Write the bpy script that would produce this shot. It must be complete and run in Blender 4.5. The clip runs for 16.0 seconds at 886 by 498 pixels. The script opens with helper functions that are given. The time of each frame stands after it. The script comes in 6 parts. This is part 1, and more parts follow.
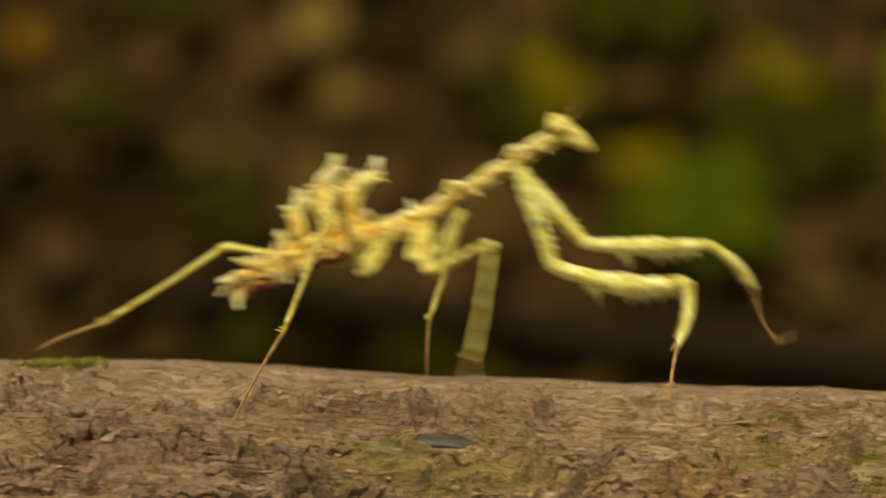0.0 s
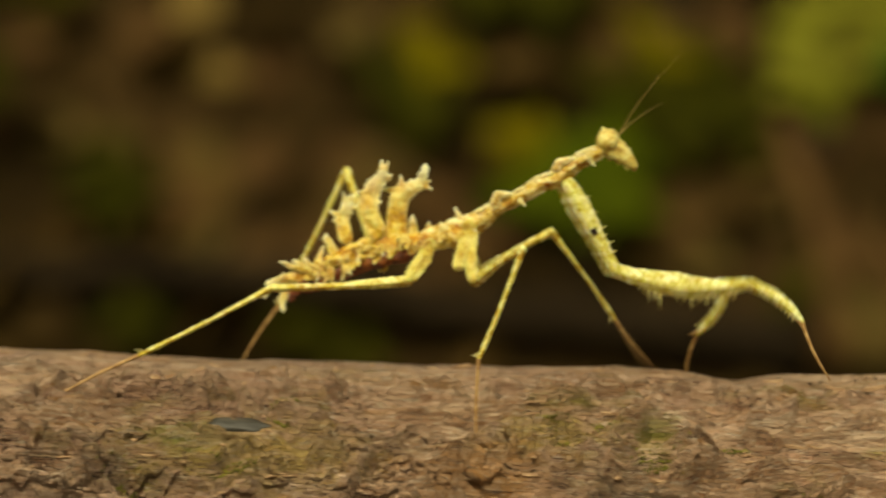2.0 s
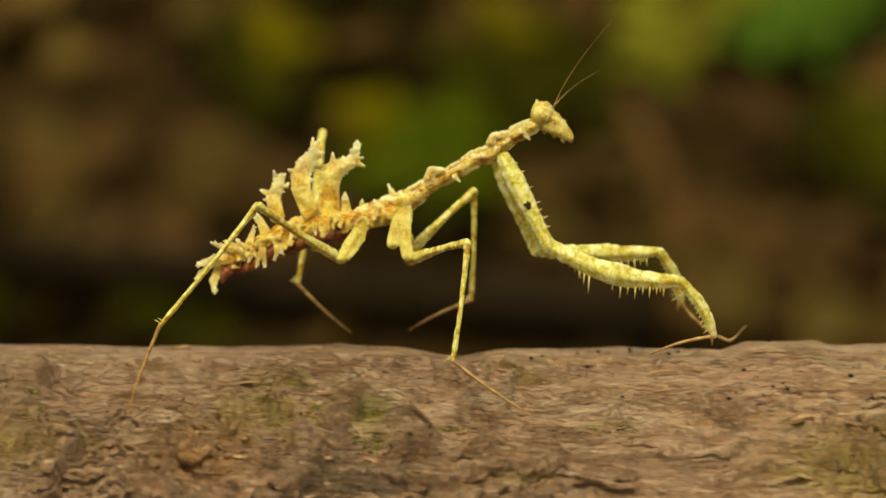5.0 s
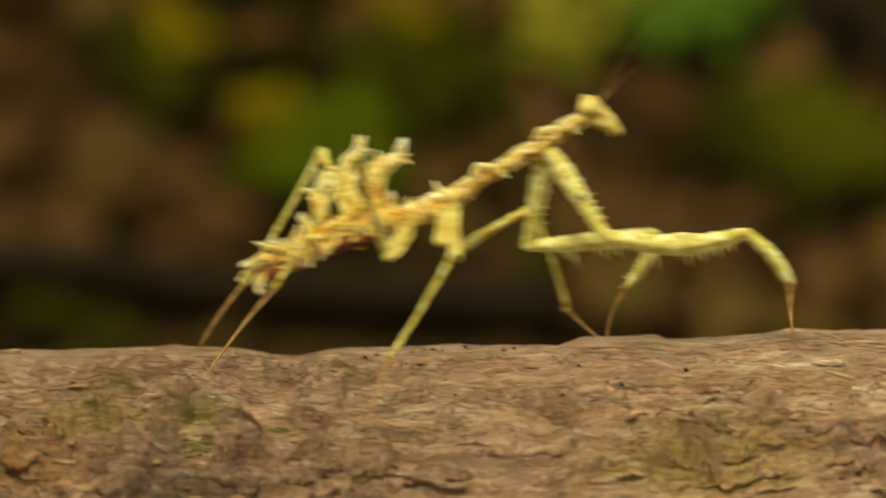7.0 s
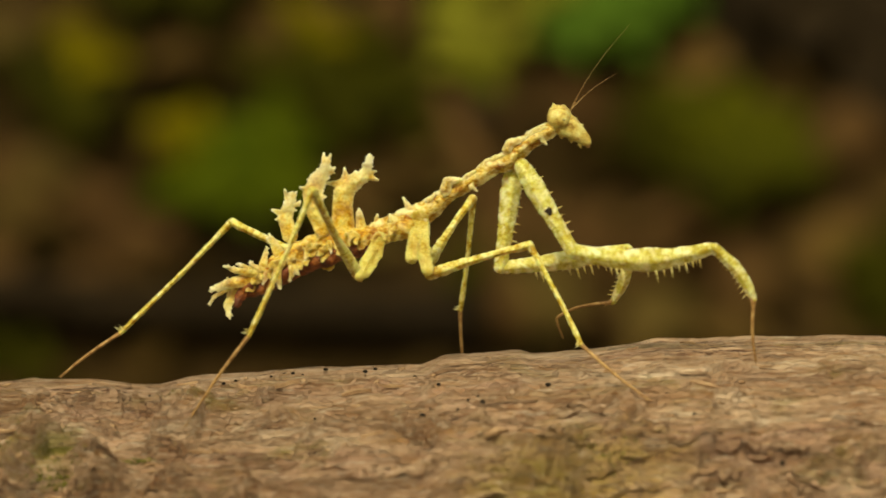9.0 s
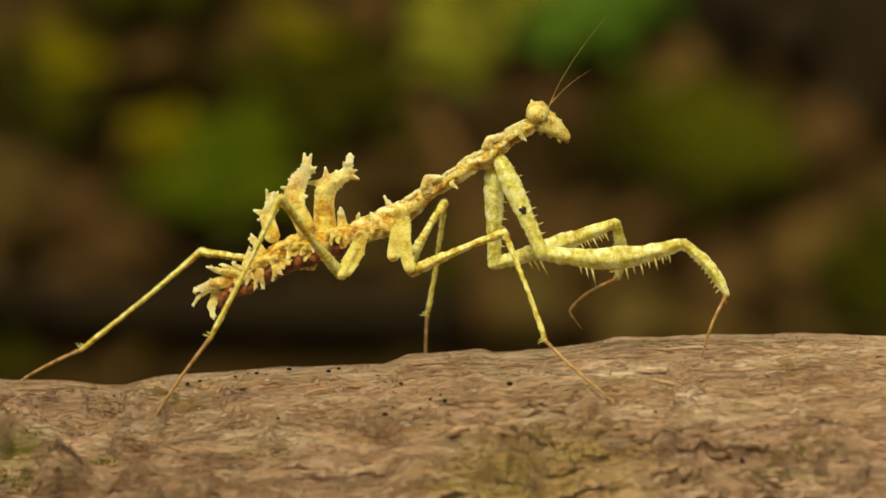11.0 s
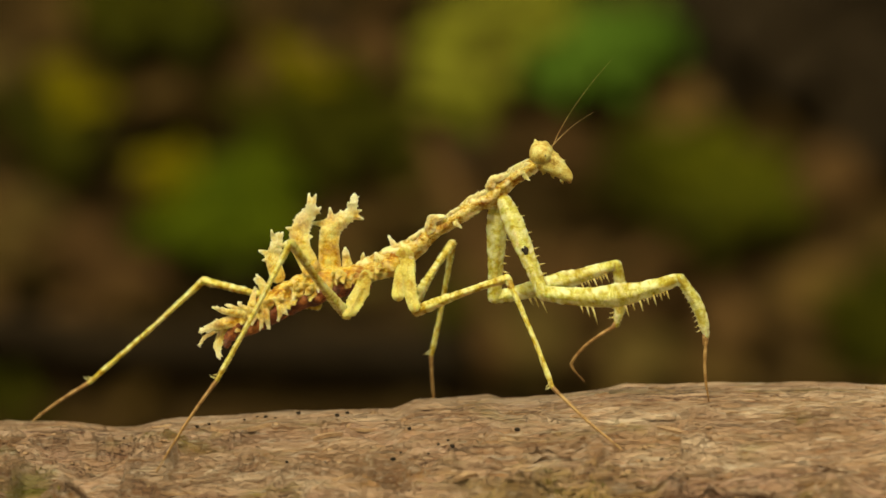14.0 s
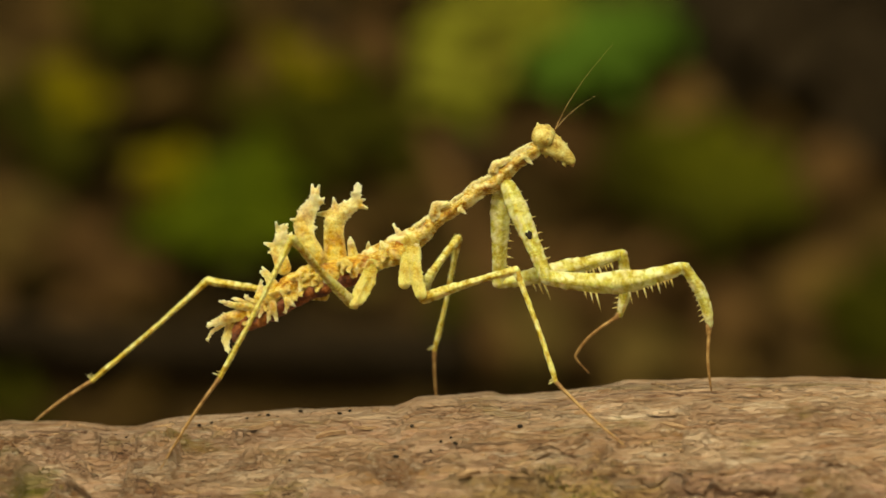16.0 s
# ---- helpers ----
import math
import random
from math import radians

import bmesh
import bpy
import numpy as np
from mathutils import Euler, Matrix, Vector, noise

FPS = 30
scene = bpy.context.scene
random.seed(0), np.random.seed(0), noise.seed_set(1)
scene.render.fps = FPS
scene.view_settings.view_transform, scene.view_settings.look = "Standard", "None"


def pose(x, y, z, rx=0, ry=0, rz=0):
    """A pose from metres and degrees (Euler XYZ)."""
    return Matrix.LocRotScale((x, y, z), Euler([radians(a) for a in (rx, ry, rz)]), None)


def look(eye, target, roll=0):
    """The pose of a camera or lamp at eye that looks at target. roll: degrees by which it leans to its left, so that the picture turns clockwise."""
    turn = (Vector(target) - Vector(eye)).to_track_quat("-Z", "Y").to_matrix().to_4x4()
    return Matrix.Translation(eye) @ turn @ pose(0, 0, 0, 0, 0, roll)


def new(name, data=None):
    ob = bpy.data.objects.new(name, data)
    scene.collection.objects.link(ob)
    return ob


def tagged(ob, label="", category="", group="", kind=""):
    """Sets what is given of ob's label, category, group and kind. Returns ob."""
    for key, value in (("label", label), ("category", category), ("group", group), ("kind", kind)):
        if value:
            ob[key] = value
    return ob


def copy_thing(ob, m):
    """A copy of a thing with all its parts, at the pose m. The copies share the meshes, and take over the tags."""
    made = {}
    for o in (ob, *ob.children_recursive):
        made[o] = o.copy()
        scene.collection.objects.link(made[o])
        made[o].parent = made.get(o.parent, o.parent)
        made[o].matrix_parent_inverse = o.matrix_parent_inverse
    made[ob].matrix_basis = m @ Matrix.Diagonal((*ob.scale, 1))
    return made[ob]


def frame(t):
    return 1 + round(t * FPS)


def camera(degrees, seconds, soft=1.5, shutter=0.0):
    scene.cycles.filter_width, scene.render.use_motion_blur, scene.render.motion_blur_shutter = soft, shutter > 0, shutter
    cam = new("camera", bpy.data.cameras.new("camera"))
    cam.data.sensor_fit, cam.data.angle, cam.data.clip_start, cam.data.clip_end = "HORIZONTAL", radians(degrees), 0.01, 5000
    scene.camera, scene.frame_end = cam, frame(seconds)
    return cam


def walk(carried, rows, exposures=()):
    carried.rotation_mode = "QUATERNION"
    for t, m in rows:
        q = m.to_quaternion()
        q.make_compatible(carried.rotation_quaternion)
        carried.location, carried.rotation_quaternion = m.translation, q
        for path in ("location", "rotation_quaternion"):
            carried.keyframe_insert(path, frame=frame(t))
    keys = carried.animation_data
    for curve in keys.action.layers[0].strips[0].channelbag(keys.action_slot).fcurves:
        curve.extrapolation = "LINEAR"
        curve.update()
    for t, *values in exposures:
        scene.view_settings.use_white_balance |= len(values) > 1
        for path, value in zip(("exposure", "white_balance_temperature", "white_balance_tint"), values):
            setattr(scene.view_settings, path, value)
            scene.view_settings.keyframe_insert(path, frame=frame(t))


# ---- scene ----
cam = camera(11.94, 16.0, soft=1.6, shutter=0.95)
cam.data.dof.use_dof = True
cam.data.dof.focus_distance = 0.298
cam.data.dof.aperture_fstop = 32.0
walk(cam, [
    (0, look((-0.0378, -0.3033, 0.1045), (-0.0597, -0.0005, 0.0628), 4.04)),
    (0.5, look((-0.0356, -0.3035, 0.1050), (-0.0561, -0.0004, 0.0632), 3.84)),
    (1, look((-0.0323, -0.3045, 0.1056), (-0.0508, -0.0005, 0.0628), 3.64)),
    (1.5, look((-0.0301, -0.3048, 0.1059), (-0.0474, -0.0005, 0.0625), 3.49)),
    (2, look((-0.0285, -0.3071, 0.1065), (-0.0447, -0.0005, 0.0628), 3.52)),
    (2.5, look((-0.0257, -0.3070, 0.1068), (-0.0403, -0.0005, 0.0624), 3.39)),
    (3, look((-0.0238, -0.3055, 0.1069), (-0.0373, -0.0004, 0.0630), 3.26)),
    (3.5, look((-0.0214, -0.3042, 0.1070), (-0.0335, -0.0004, 0.0633), 3.09)),
    (3.7, look((-0.0210, -0.3022, 0.1067), (-0.0329, -0.0004, 0.0632), 3.00)),
    (5.8, look((-0.0123, -0.3018, 0.1069), (-0.0199, -0.0005, 0.0622), 2.29)),
    (6, look((-0.0127, -0.3018, 0.1074), (-0.0200, -0.0005, 0.0627), 2.21)),
    (6.5, look((-0.0106, -0.3021, 0.1077), (-0.0165, -0.0004, 0.0630), 2.02)),
    (7, look((-0.0077, -0.2980, 0.1071), (-0.0120, -0.0005, 0.0627), 1.87)),
    (7.5, look((-0.0047, -0.2958, 0.1068), (-0.0073, -0.0005, 0.0623), 1.67)),
    (8, look((-0.0031, -0.2951, 0.1069), (-0.0048, -0.0004, 0.0632), 1.07)),
    (8.5, look((-0.0015, -0.2934, 0.1068), (-0.0023, -0.0003, 0.0638), 0.10)),
    (9, look((-0.0012, -0.2933, 0.1069), (-0.0019, -0.0003, 0.0642), -0.17)),
    (9.2, look((-0.0008, -0.2950, 0.1071), (-0.0012, -0.0003, 0.0639), 0.05)),
    (11.3, look((0.0005, -0.2951, 0.1071), (0.0008, -0.0003, 0.0642), -0.39)),
    (11.5, look((0.0003, -0.2956, 0.1072), (0.0005, -0.0003, 0.0642), -0.30)),
    (12, look((0.0001, -0.2957, 0.1074), (0.0001, -0.0001, 0.0650), -0.14)),
    (12.5, look((0.0000, -0.2971, 0.1078), (0.0000, 0.0000, 0.0660), 0.00)),
    (13, look((0.0002, -0.2963, 0.1077), (0.0003, 0.0001, 0.0665), 0.02)),
    (13.5, look((0.0003, -0.2971, 0.1079), (0.0004, 0.0001, 0.0670), -0.06)),
    (14, look((0.0001, -0.2968, 0.1079), (0.0001, 0.0002, 0.0674), 0.15)),
    (14.5, look((0.0002, -0.2968, 0.1079), (0.0004, 0.0002, 0.0672), 0.21)),
    (15, look((-0.0001, -0.2971, 0.1079), (-0.0001, 0.0001, 0.0671), 0.24)),
    (15.5, look((0.0003, -0.2970, 0.1079), (0.0006, 0.0001, 0.0670), -0.01)),
    (16, look((0.0000, -0.2966, 0.1079), (0.0000, 0.0002, 0.0672), -0.22)),
], exposures=[(0, 0.41, 7700, 4), (16, 0.41, 7700, 4)])


# ---- light: an overcast sky over a clearing ----
world = bpy.data.worlds.new("overcast_sky")
scene.world = world
world.use_nodes = True
wn = world.node_tree.nodes
sky = wn.new("ShaderNodeTexSky")
sky.sky_type, sky.sun_disc = "NISHITA", False
sky.sun_elevation, sky.sun_rotation = radians(50), radians(196)
sky.air_density, sky.dust_density = 1.0, 4.0
cloud = wn.new("ShaderNodeMix")
cloud.data_type = "RGBA"
cloud.inputs[0].default_value = 0.85
cloud.inputs[7].default_value = (5.2, 4.9, 3.5, 1)
world.node_tree.links.new(sky.outputs[0], cloud.inputs[6])
world.node_tree.links.new(cloud.outputs[2], wn["Background"].inputs["Color"])
wn["Background"].inputs["Strength"].default_value = 0.088
sun = new("sun", bpy.data.lights.new("sun", "SUN"))
sun.data.energy, sun.data.angle, sun.data.color = 2.6, radians(16), (1.0, 0.92, 0.72)
sun.matrix_basis = look((-0.18, -0.62, 0.78), (0, 0, 0))


# ---- materials ----
def surface(name, colours, size, rough=0.6, bump=0.3, stretch=(1, 1, 1), fine=6.0, soft=0.0, specks=None, gloss=0.5):
    """A mottled surface: colours over a coarse and a fine grain of the given size in metres, with relief."""
    m = bpy.data.materials.new(name)
    m.use_nodes = True
    n, link = m.node_tree.nodes, m.node_tree.links.new
    b = n["Principled BSDF"]
    b.inputs["Specular IOR Level"].default_value = gloss
    where = n.new("ShaderNodeTexCoord")
    mapped = n.new("ShaderNodeMapping")
    mapped.inputs["Scale"].default_value = [s / size for s in stretch]
    info = n.new("ShaderNodeObjectInfo")
    shift = n.new("ShaderNodeVectorMath")
    shift.operation = "ADD"
    link(where.outputs["Object"], mapped.inputs["Vector"])
    link(mapped.outputs[0], shift.inputs[0])
    link(info.outputs["Random"], shift.inputs[1])
    coarse, grain = n.new("ShaderNodeTexNoise"), n.new("ShaderNodeTexNoise")
    coarse.inputs["Scale"].default_value, coarse.inputs["Detail"].default_value = 1.0, 3.0
    grain.inputs["Scale"].default_value, grain.inputs["Detail"].default_value = fine, 6.0
    grain.inputs["Roughness"].default_value = 0.65
    for g in (coarse, grain):
        link(shift.outputs[0], g.inputs["Vector"])
    both = n.new("ShaderNodeMix")
    both.inputs[0].default_value = 0.45
    link(coarse.outputs[0], both.inputs[2])
    link(grain.outputs[0], both.inputs[3])
    ramp = n.new("ShaderNodeValToRGB")
    e = ramp.color_ramp.elements
    while len(e) < len(colours):
        e.new(0.5)
    for i, c in enumerate(colours):
        e[i].position, e[i].color = 0.385 + 0.23 * i / max(1, len(colours) - 1), (*c, 1)
    link(both.outputs[0], ramp.inputs[0])
    colour = ramp.outputs[0]
    if specks:
        spot = n.new("ShaderNodeTexVoronoi")
        spot.inputs["Scale"].default_value = specks[0]
        link(shift.outputs[0], spot.inputs["Vector"])
        edge = n.new("ShaderNodeMapRange")
        edge.inputs[1].default_value, edge.inputs[2].default_value = specks[1], specks[1] + 0.08
        link(spot.outputs["Distance"], edge.inputs[0])
        mix = n.new("ShaderNodeMix")
        mix.data_type = "RGBA"
        mix.inputs[6].default_value = (*specks[2], 1)
        link(edge.outputs[0], mix.inputs[0])
        link(colour, mix.inputs[7])
        colour = mix.outputs[2]
    micro = n.new("ShaderNodeTexNoise")
    micro.inputs["Scale"].default_value, micro.inputs["Detail"].default_value = fine * 3.5, 4.0
    micro.inputs["Roughness"].default_value = 0.7
    link(shift.outputs[0], micro.inputs["Vector"])
    shade, tint = n.new("ShaderNodeMapRange"), n.new("ShaderNodeHueSaturation")
    shade.inputs[1].default_value, shade.inputs[2].default_value = 0.35, 0.65
    shade.inputs[3].default_value, shade.inputs[4].default_value = 0.62, 1.24
    link(micro.outputs[0], shade.inputs[0])
    link(shade.outputs[0], tint.inputs["Value"])
    link(colour, tint.inputs["Color"])
    link(tint.outputs[0], b.inputs["Base Color"])
    vary = n.new("ShaderNodeMapRange")
    vary.inputs[3].default_value, vary.inputs[4].default_value = max(0.05, rough - 0.15), min(1, rough + 0.15)
    link(grain.outputs[0], vary.inputs[0])
    link(vary.outputs[0], b.inputs["Roughness"])
    relief = n.new("ShaderNodeBump")
    relief.inputs["Strength"].default_value, relief.inputs["Distance"].default_value = bump, size * 0.2
    link(both.outputs[0], relief.inputs["Height"])
    pores = n.new("ShaderNodeBump")
    pores.inputs["Strength"].default_value, pores.inputs["Distance"].default_value = min(1.0, bump * 1.3), size * 0.07
    link(micro.outputs[0], pores.inputs["Height"])
    link(relief.outputs[0], pores.inputs["Normal"])
    link(pores.outputs[0], b.inputs["Normal"])
    if soft:
        b.inputs["Subsurface Weight"].default_value = soft
        b.inputs["Subsurface Scale"].default_value = 0.0006
        b.inputs["Subsurface Radius"].default_value = (1.0, 0.7, 0.25)
    return m


MM = 0.001
straw = surface("straw_cuticle", [(0.34, 0.115, 0.005), (0.62, 0.32, 0.026), (0.76, 0.52, 0.075), (0.84, 0.66, 0.16)], 1.0 * MM, 0.24, 1.5, stretch=(0.6, 1, 1), soft=0.3, fine=4.0)
pale = surface("pale_cuticle", [(0.46, 0.36, 0.04), (0.58, 0.52, 0.09), (0.68, 0.65, 0.17), (0.80, 0.79, 0.34)], 0.9 * MM, 0.22, 0.8, stretch=(1, 0.6, 0.6), soft=0.65, specks=(2.0, 0.05, (0.36, 0.20, 0.02)), fine=4.0)
banded = surface("banded_cuticle", [(0.40, 0.24, 0.018), (0.55, 0.43, 0.05), (0.66, 0.58, 0.13), (0.76, 0.72, 0.25)], 0.9 * MM, 0.28, 0.6, stretch=(0.8, 0.5, 0.5), soft=0.5, fine=4.0)
rusty = surface("rusty_cuticle", [(0.05, 0.012, 0.004), (0.20, 0.045, 0.008), (0.46, 0.17, 0.03)], 0.9 * MM, 0.38, 0.6, soft=0.05)
ivory = surface("ivory_cuticle", [(0.56, 0.38, 0.08), (0.78, 0.68, 0.24), (0.90, 0.86, 0.48)], 0.8 * MM, 0.38, 0.4, soft=0.25)
foot_brown = surface("foot_cuticle", [(0.20, 0.09, 0.025), (0.40, 0.23, 0.08), (0.52, 0.34, 0.14)], 0.8 * MM, 0.45, 0.2, stretch=(1, 0.2, 0.2))
dark = surface("dark_cuticle", [(0.012, 0.008, 0.005), (0.03, 0.02, 0.012)], 0.5 * MM, 0.8, 0.2, gloss=0.2)
# soil kept extra dark: the shade of the trees is in its colour
soil = surface("soil", [(0.018, 0.011, 0.003), (0.034, 0.021, 0.006), (0.055, 0.033, 0.011), (0.085, 0.050, 0.017)], 0.05, 0.9, 0.9, fine=7.0, gloss=0.04)
moss_green = surface("moss", [(0.07, 0.062, 0.006), (0.15, 0.15, 0.014), (0.30, 0.28, 0.03)], 1.0 * MM, 0.7, 0.3)
knot_grey = surface("knot", [(0.026, 0.024, 0.020), (0.042, 0.040, 0.034), (0.075, 0.066, 0.052)], 1.0 * MM, 0.5, 0.3, (0.4, 1, 1))
flake_tan = surface("flake", [(0.22, 0.115, 0.055), (0.42, 0.26, 0.145), (0.62, 0.43, 0.25)], 0.6 * MM, 0.7, 0.9, (0.35, 1.5, 1.5))


def tipped(m, tip):
    """Lets a cuticle pale towards the tips of the lobes, by the mesh's own 'tip' value."""
    m = m.copy()
    n, link = m.node_tree.nodes, m.node_tree.links.new
    b = n["Principled BSDF"]
    old = b.inputs["Base Color"].links[0].from_socket
    mark, mix = n.new("ShaderNodeAttribute"), n.new("ShaderNodeMix")
    mark.attribute_name, mix.data_type = "tip", "RGBA"
    mix.inputs[7].default_value = (*tip, 1)
    link(mark.outputs["Fac"], mix.inputs[0])
    link(old, mix.inputs[6])
    link(mix.outputs[2], b.inputs["Base Color"])
    return m


lobe_base = surface("lobe_cuticle", [(0.52, 0.21, 0.008), (0.74, 0.43, 0.03), (0.86, 0.62, 0.09), (0.92, 0.78, 0.22)], 1.1 * MM, 0.28, 0.8, soft=0.25)
lobe_skin = tipped(lobe_base, (0.97, 0.94, 0.58))
body_skin = tipped(straw, (0.90, 0.77, 0.30))
thorax_skin = tipped(surface("thorax_cuticle", [(0.28, 0.09, 0.006), (0.56, 0.32, 0.036), (0.72, 0.53, 0.115), (0.86, 0.73, 0.29)], 0.8 * MM, 0.26, 1.3, stretch=(0.8, 1, 1), soft=0.4, fine=4.0), (0.90, 0.82, 0.42))
limb_skin = tipped(pale, (0.86, 0.86, 0.50))
leg_skin = tipped(banded, (0.81, 0.79, 0.36))
hip_skin = tipped(surface("hip_cuticle", [(0.44, 0.25, 0.025), (0.60, 0.44, 0.07), (0.70, 0.58, 0.14), (0.78, 0.70, 0.22)], 1.0 * MM, 0.24, 1.1, soft=0.6), (0.84, 0.79, 0.28))


def bark_material():
    """Weathered wood: fine fibres along the trunk, tan and violet-grey patches, dark streaks and olive algae."""
    m = bpy.data.materials.new("bark")
    m.use_nodes = True
    n, link = m.node_tree.nodes, m.node_tree.links.new
    b = n["Principled BSDF"]
    where = n.new("ShaderNodeTexCoord")

    def grain(scale, detail=5.0, rough=0.6, warp=0.0):
        mp, tx = n.new("ShaderNodeMapping"), n.new("ShaderNodeTexNoise")
        mp.inputs["Scale"].default_value = [s * 1000 for s in scale]
        link(where.outputs["Object"], mp.inputs["Vector"])
        link(mp.outputs[0], tx.inputs["Vector"])
        tx.inputs["Scale"].default_value, tx.inputs["Detail"].default_value = 1.0, detail
        tx.inputs["Roughness"].default_value, tx.inputs["Distortion"].default_value = rough, warp
        return tx.outputs[0]

    def step(socket, lo, hi):
        r = n.new("ShaderNodeMapRange")
        r.inputs[1].default_value, r.inputs[2].default_value = lo, hi
        link(socket, r.inputs[0])
        return r.outputs[0]

    def over(under, colour, factor):
        x = n.new("ShaderNodeMix")
        x.data_type = "RGBA"
        link(factor, x.inputs[0])
        link(under, x.inputs[6])
        x.inputs[7].default_value = (*colour, 1)
        return x.outputs[2]

    def times(a, k):
        r = n.new("ShaderNodeMath")
        r.operation = "MULTIPLY"
        link(a, r.inputs[0])
        if isinstance(k, float):
            r.inputs[1].default_value = k
        else:
            link(k, r.inputs[1])
        return r.outputs[0]

    fibres, patches = grain((0.30, 2.8, 2.8), 8, 0.7, 0.5), grain((0.06, 0.2, 0.2), 4, 0.6, 0.8)
    both = n.new("ShaderNodeMix")
    both.inputs[0].default_value = 0.58
    link(fibres, both.inputs[2])
    link(patches, both.inputs[3])
    ramp = n.new("ShaderNodeValToRGB")
    e = ramp.color_ramp.elements
    for _ in range(3):
        e.new(0.5)
    for i, (p, c) in enumerate(((0.36, (0.17, 0.075, 0.036)), (0.44, (0.40, 0.23, 0.125)), (0.50, (0.575, 0.37, 0.24)), (0.56, (0.69, 0.48, 0.33)), (0.64, (0.85, 0.68, 0.51)))):
        e[i].position, e[i].color = p, (*c, 1)
    link(both.outputs[0], ramp.inputs[0])
    c = over(ramp.outputs[0], (0.48, 0.31, 0.25), step(grain((0.05, 0.16, 0.16), 3), 0.56, 0.72))
    c = over(c, (0.62, 0.38, 0.27), step(grain((0.05, 0.12, 0.12), 4, 0.6, 0.6), 0.50, 0.66))
    c = over(c, (0.26, 0.20, 0.05), step(grain((0.11, 0.22, 0.22), 5, 0.65, 1.0), 0.55, 0.70))
    c = over(c, (0.44, 0.22, 0.07), step(grain((0.12, 0.8, 0.8), 5, 0.65, 0.6), 0.57, 0.70))
    c = over(c, (0.30, 0.125, 0.045), times(step(grain((0.30, 1.2, 1.2), 7, 0.72, 0.8), 0.52, 0.66), 0.75))
    c = over(c, (0.70, 0.55, 0.38), step(grain((0.16, 2.4, 2.4), 7, 0.7, 0.4), 0.56, 0.70))
    c = over(c, (0.10, 0.042, 0.016), times(step(grain((0.22, 1.5, 1.5), 8, 0.74, 0.6), 0.57, 0.68), 0.5))
    for centre, reach, colour, low in (((7, -15.8, 51.0), (13, 7, 7), (0.58, 0.39, 0.15), 0.34), ((4, -17, 50.5), (8, 4, 4), (0.46, 0.35, 0.09), 0.5), ((-29, -10.5, 52.0), (5, 4, 4), (0.26, 0.24, 0.04), 0.42), ((-35, -12, 51.0), (9, 5, 5), (0.50, 0.36, 0.11), 0.36), ((-30, -16, 48.0), (8, 3.5, 3.5), (0.20, 0.145, 0.09), 0.4), ((-57, -14, 49.5), (16, 7, 7), (0.46, 0.32, 0.10), 0.34), ((-62, -13, 50), (7, 4, 4), (0.26, 0.24, 0.06), 0.5), ((-40, -15, 49.0), (10, 6, 6), (0.50, 0.26, 0.10), 0.38)):
        off, stain = n.new("ShaderNodeVectorMath"), n.new("ShaderNodeMapping")
        stain.vector_type = "POINT"
        stain.inputs["Location"].default_value = [-p / r for p, r in zip(centre, reach)]
        stain.inputs["Scale"].default_value = [1000 / r for r in reach]
        link(where.outputs["Object"], stain.inputs["Vector"])
        off.operation = "LENGTH"
        link(stain.outputs[0], off.inputs[0])
        wild = n.new("ShaderNodeMath")
        wild.operation = "MULTIPLY_ADD"
        wild.inputs[1].default_value = 1.6
        link(grain((0.35, 0.8, 0.8), 5, 0.7, 0.6), wild.inputs[0])
        near = n.new("ShaderNodeMapRange")
        near.inputs[1].default_value, near.inputs[2].default_value = 1.1, 0.2
        near.inputs[3].default_value, near.inputs[4].default_value = -0.9, 0.0
        link(off.outputs["Value"], near.inputs[0])
        link(near.outputs[0], wild.inputs[2])
        c = over(c, colour, step(wild.outputs[0], low - 0.1, low + 0.4))
    c = over(c, (0.90, 0.79, 0.66), times(step(grain((0.34, 3.0, 3.0), 6, 0.7, 0.3), 0.535, 0.68), 0.6))
    c = over(c, (0.17, 0.075, 0.032), times(step(grain((0.45, 3.2, 3.2), 6, 0.7, 0.4), 0.555, 0.70), 0.45))
    flakes, chips = step(grain((0.20, 1.0, 1.0), 7, 0.62, 0.6), 0.50, 0.525), step(grain((0.5, 2.1, 2.1), 7, 0.65, 0.5), 0.50, 0.53)
    c = over(c, (0.66, 0.45, 0.30), times(flakes, 0.30))
    c = over(c, (0.42, 0.22, 0.10), times(chips, 0.24))
    hair = n.new("ShaderNodeMath")
    hair.operation = "ABSOLUTE"
    middle = n.new("ShaderNodeMath")
    middle.operation = "SUBTRACT"
    middle.inputs[1].default_value = 0.5
    link(grain((0.07, 1.0, 1.0), 7, 0.62, 0.7), middle.inputs[0])
    link(middle.outputs[0], hair.inputs[0])
    c = over(c, (0.085, 0.030, 0.012), times(step(hair.outputs[0], 0.016, 0.004), step(grain((0.06, 0.22, 0.22), 4), 0.47, 0.58)))
    info, bright = n.new("ShaderNodeObjectInfo"), n.new("ShaderNodeHueSaturation")
    tone = n.new("ShaderNodeMapRange")
    tone.inputs[3].default_value, tone.inputs[4].default_value = 0.86, 1.36
    link(info.outputs["Random"], tone.inputs[0])
    link(tone.outputs[0], bright.inputs["Value"])
    split, age = n.new("ShaderNodeSeparateXYZ"), n.new("ShaderNodeMapRange")
    link(where.outputs["Object"], split.inputs[0])
    age.inputs[1].default_value, age.inputs[2].default_value = -0.09, 0.03
    age.inputs[3].default_value, age.inputs[4].default_value = 0.62, 0.86
    link(split.outputs[0], age.inputs[0])
    weathered = n.new("ShaderNodeHueSaturation")
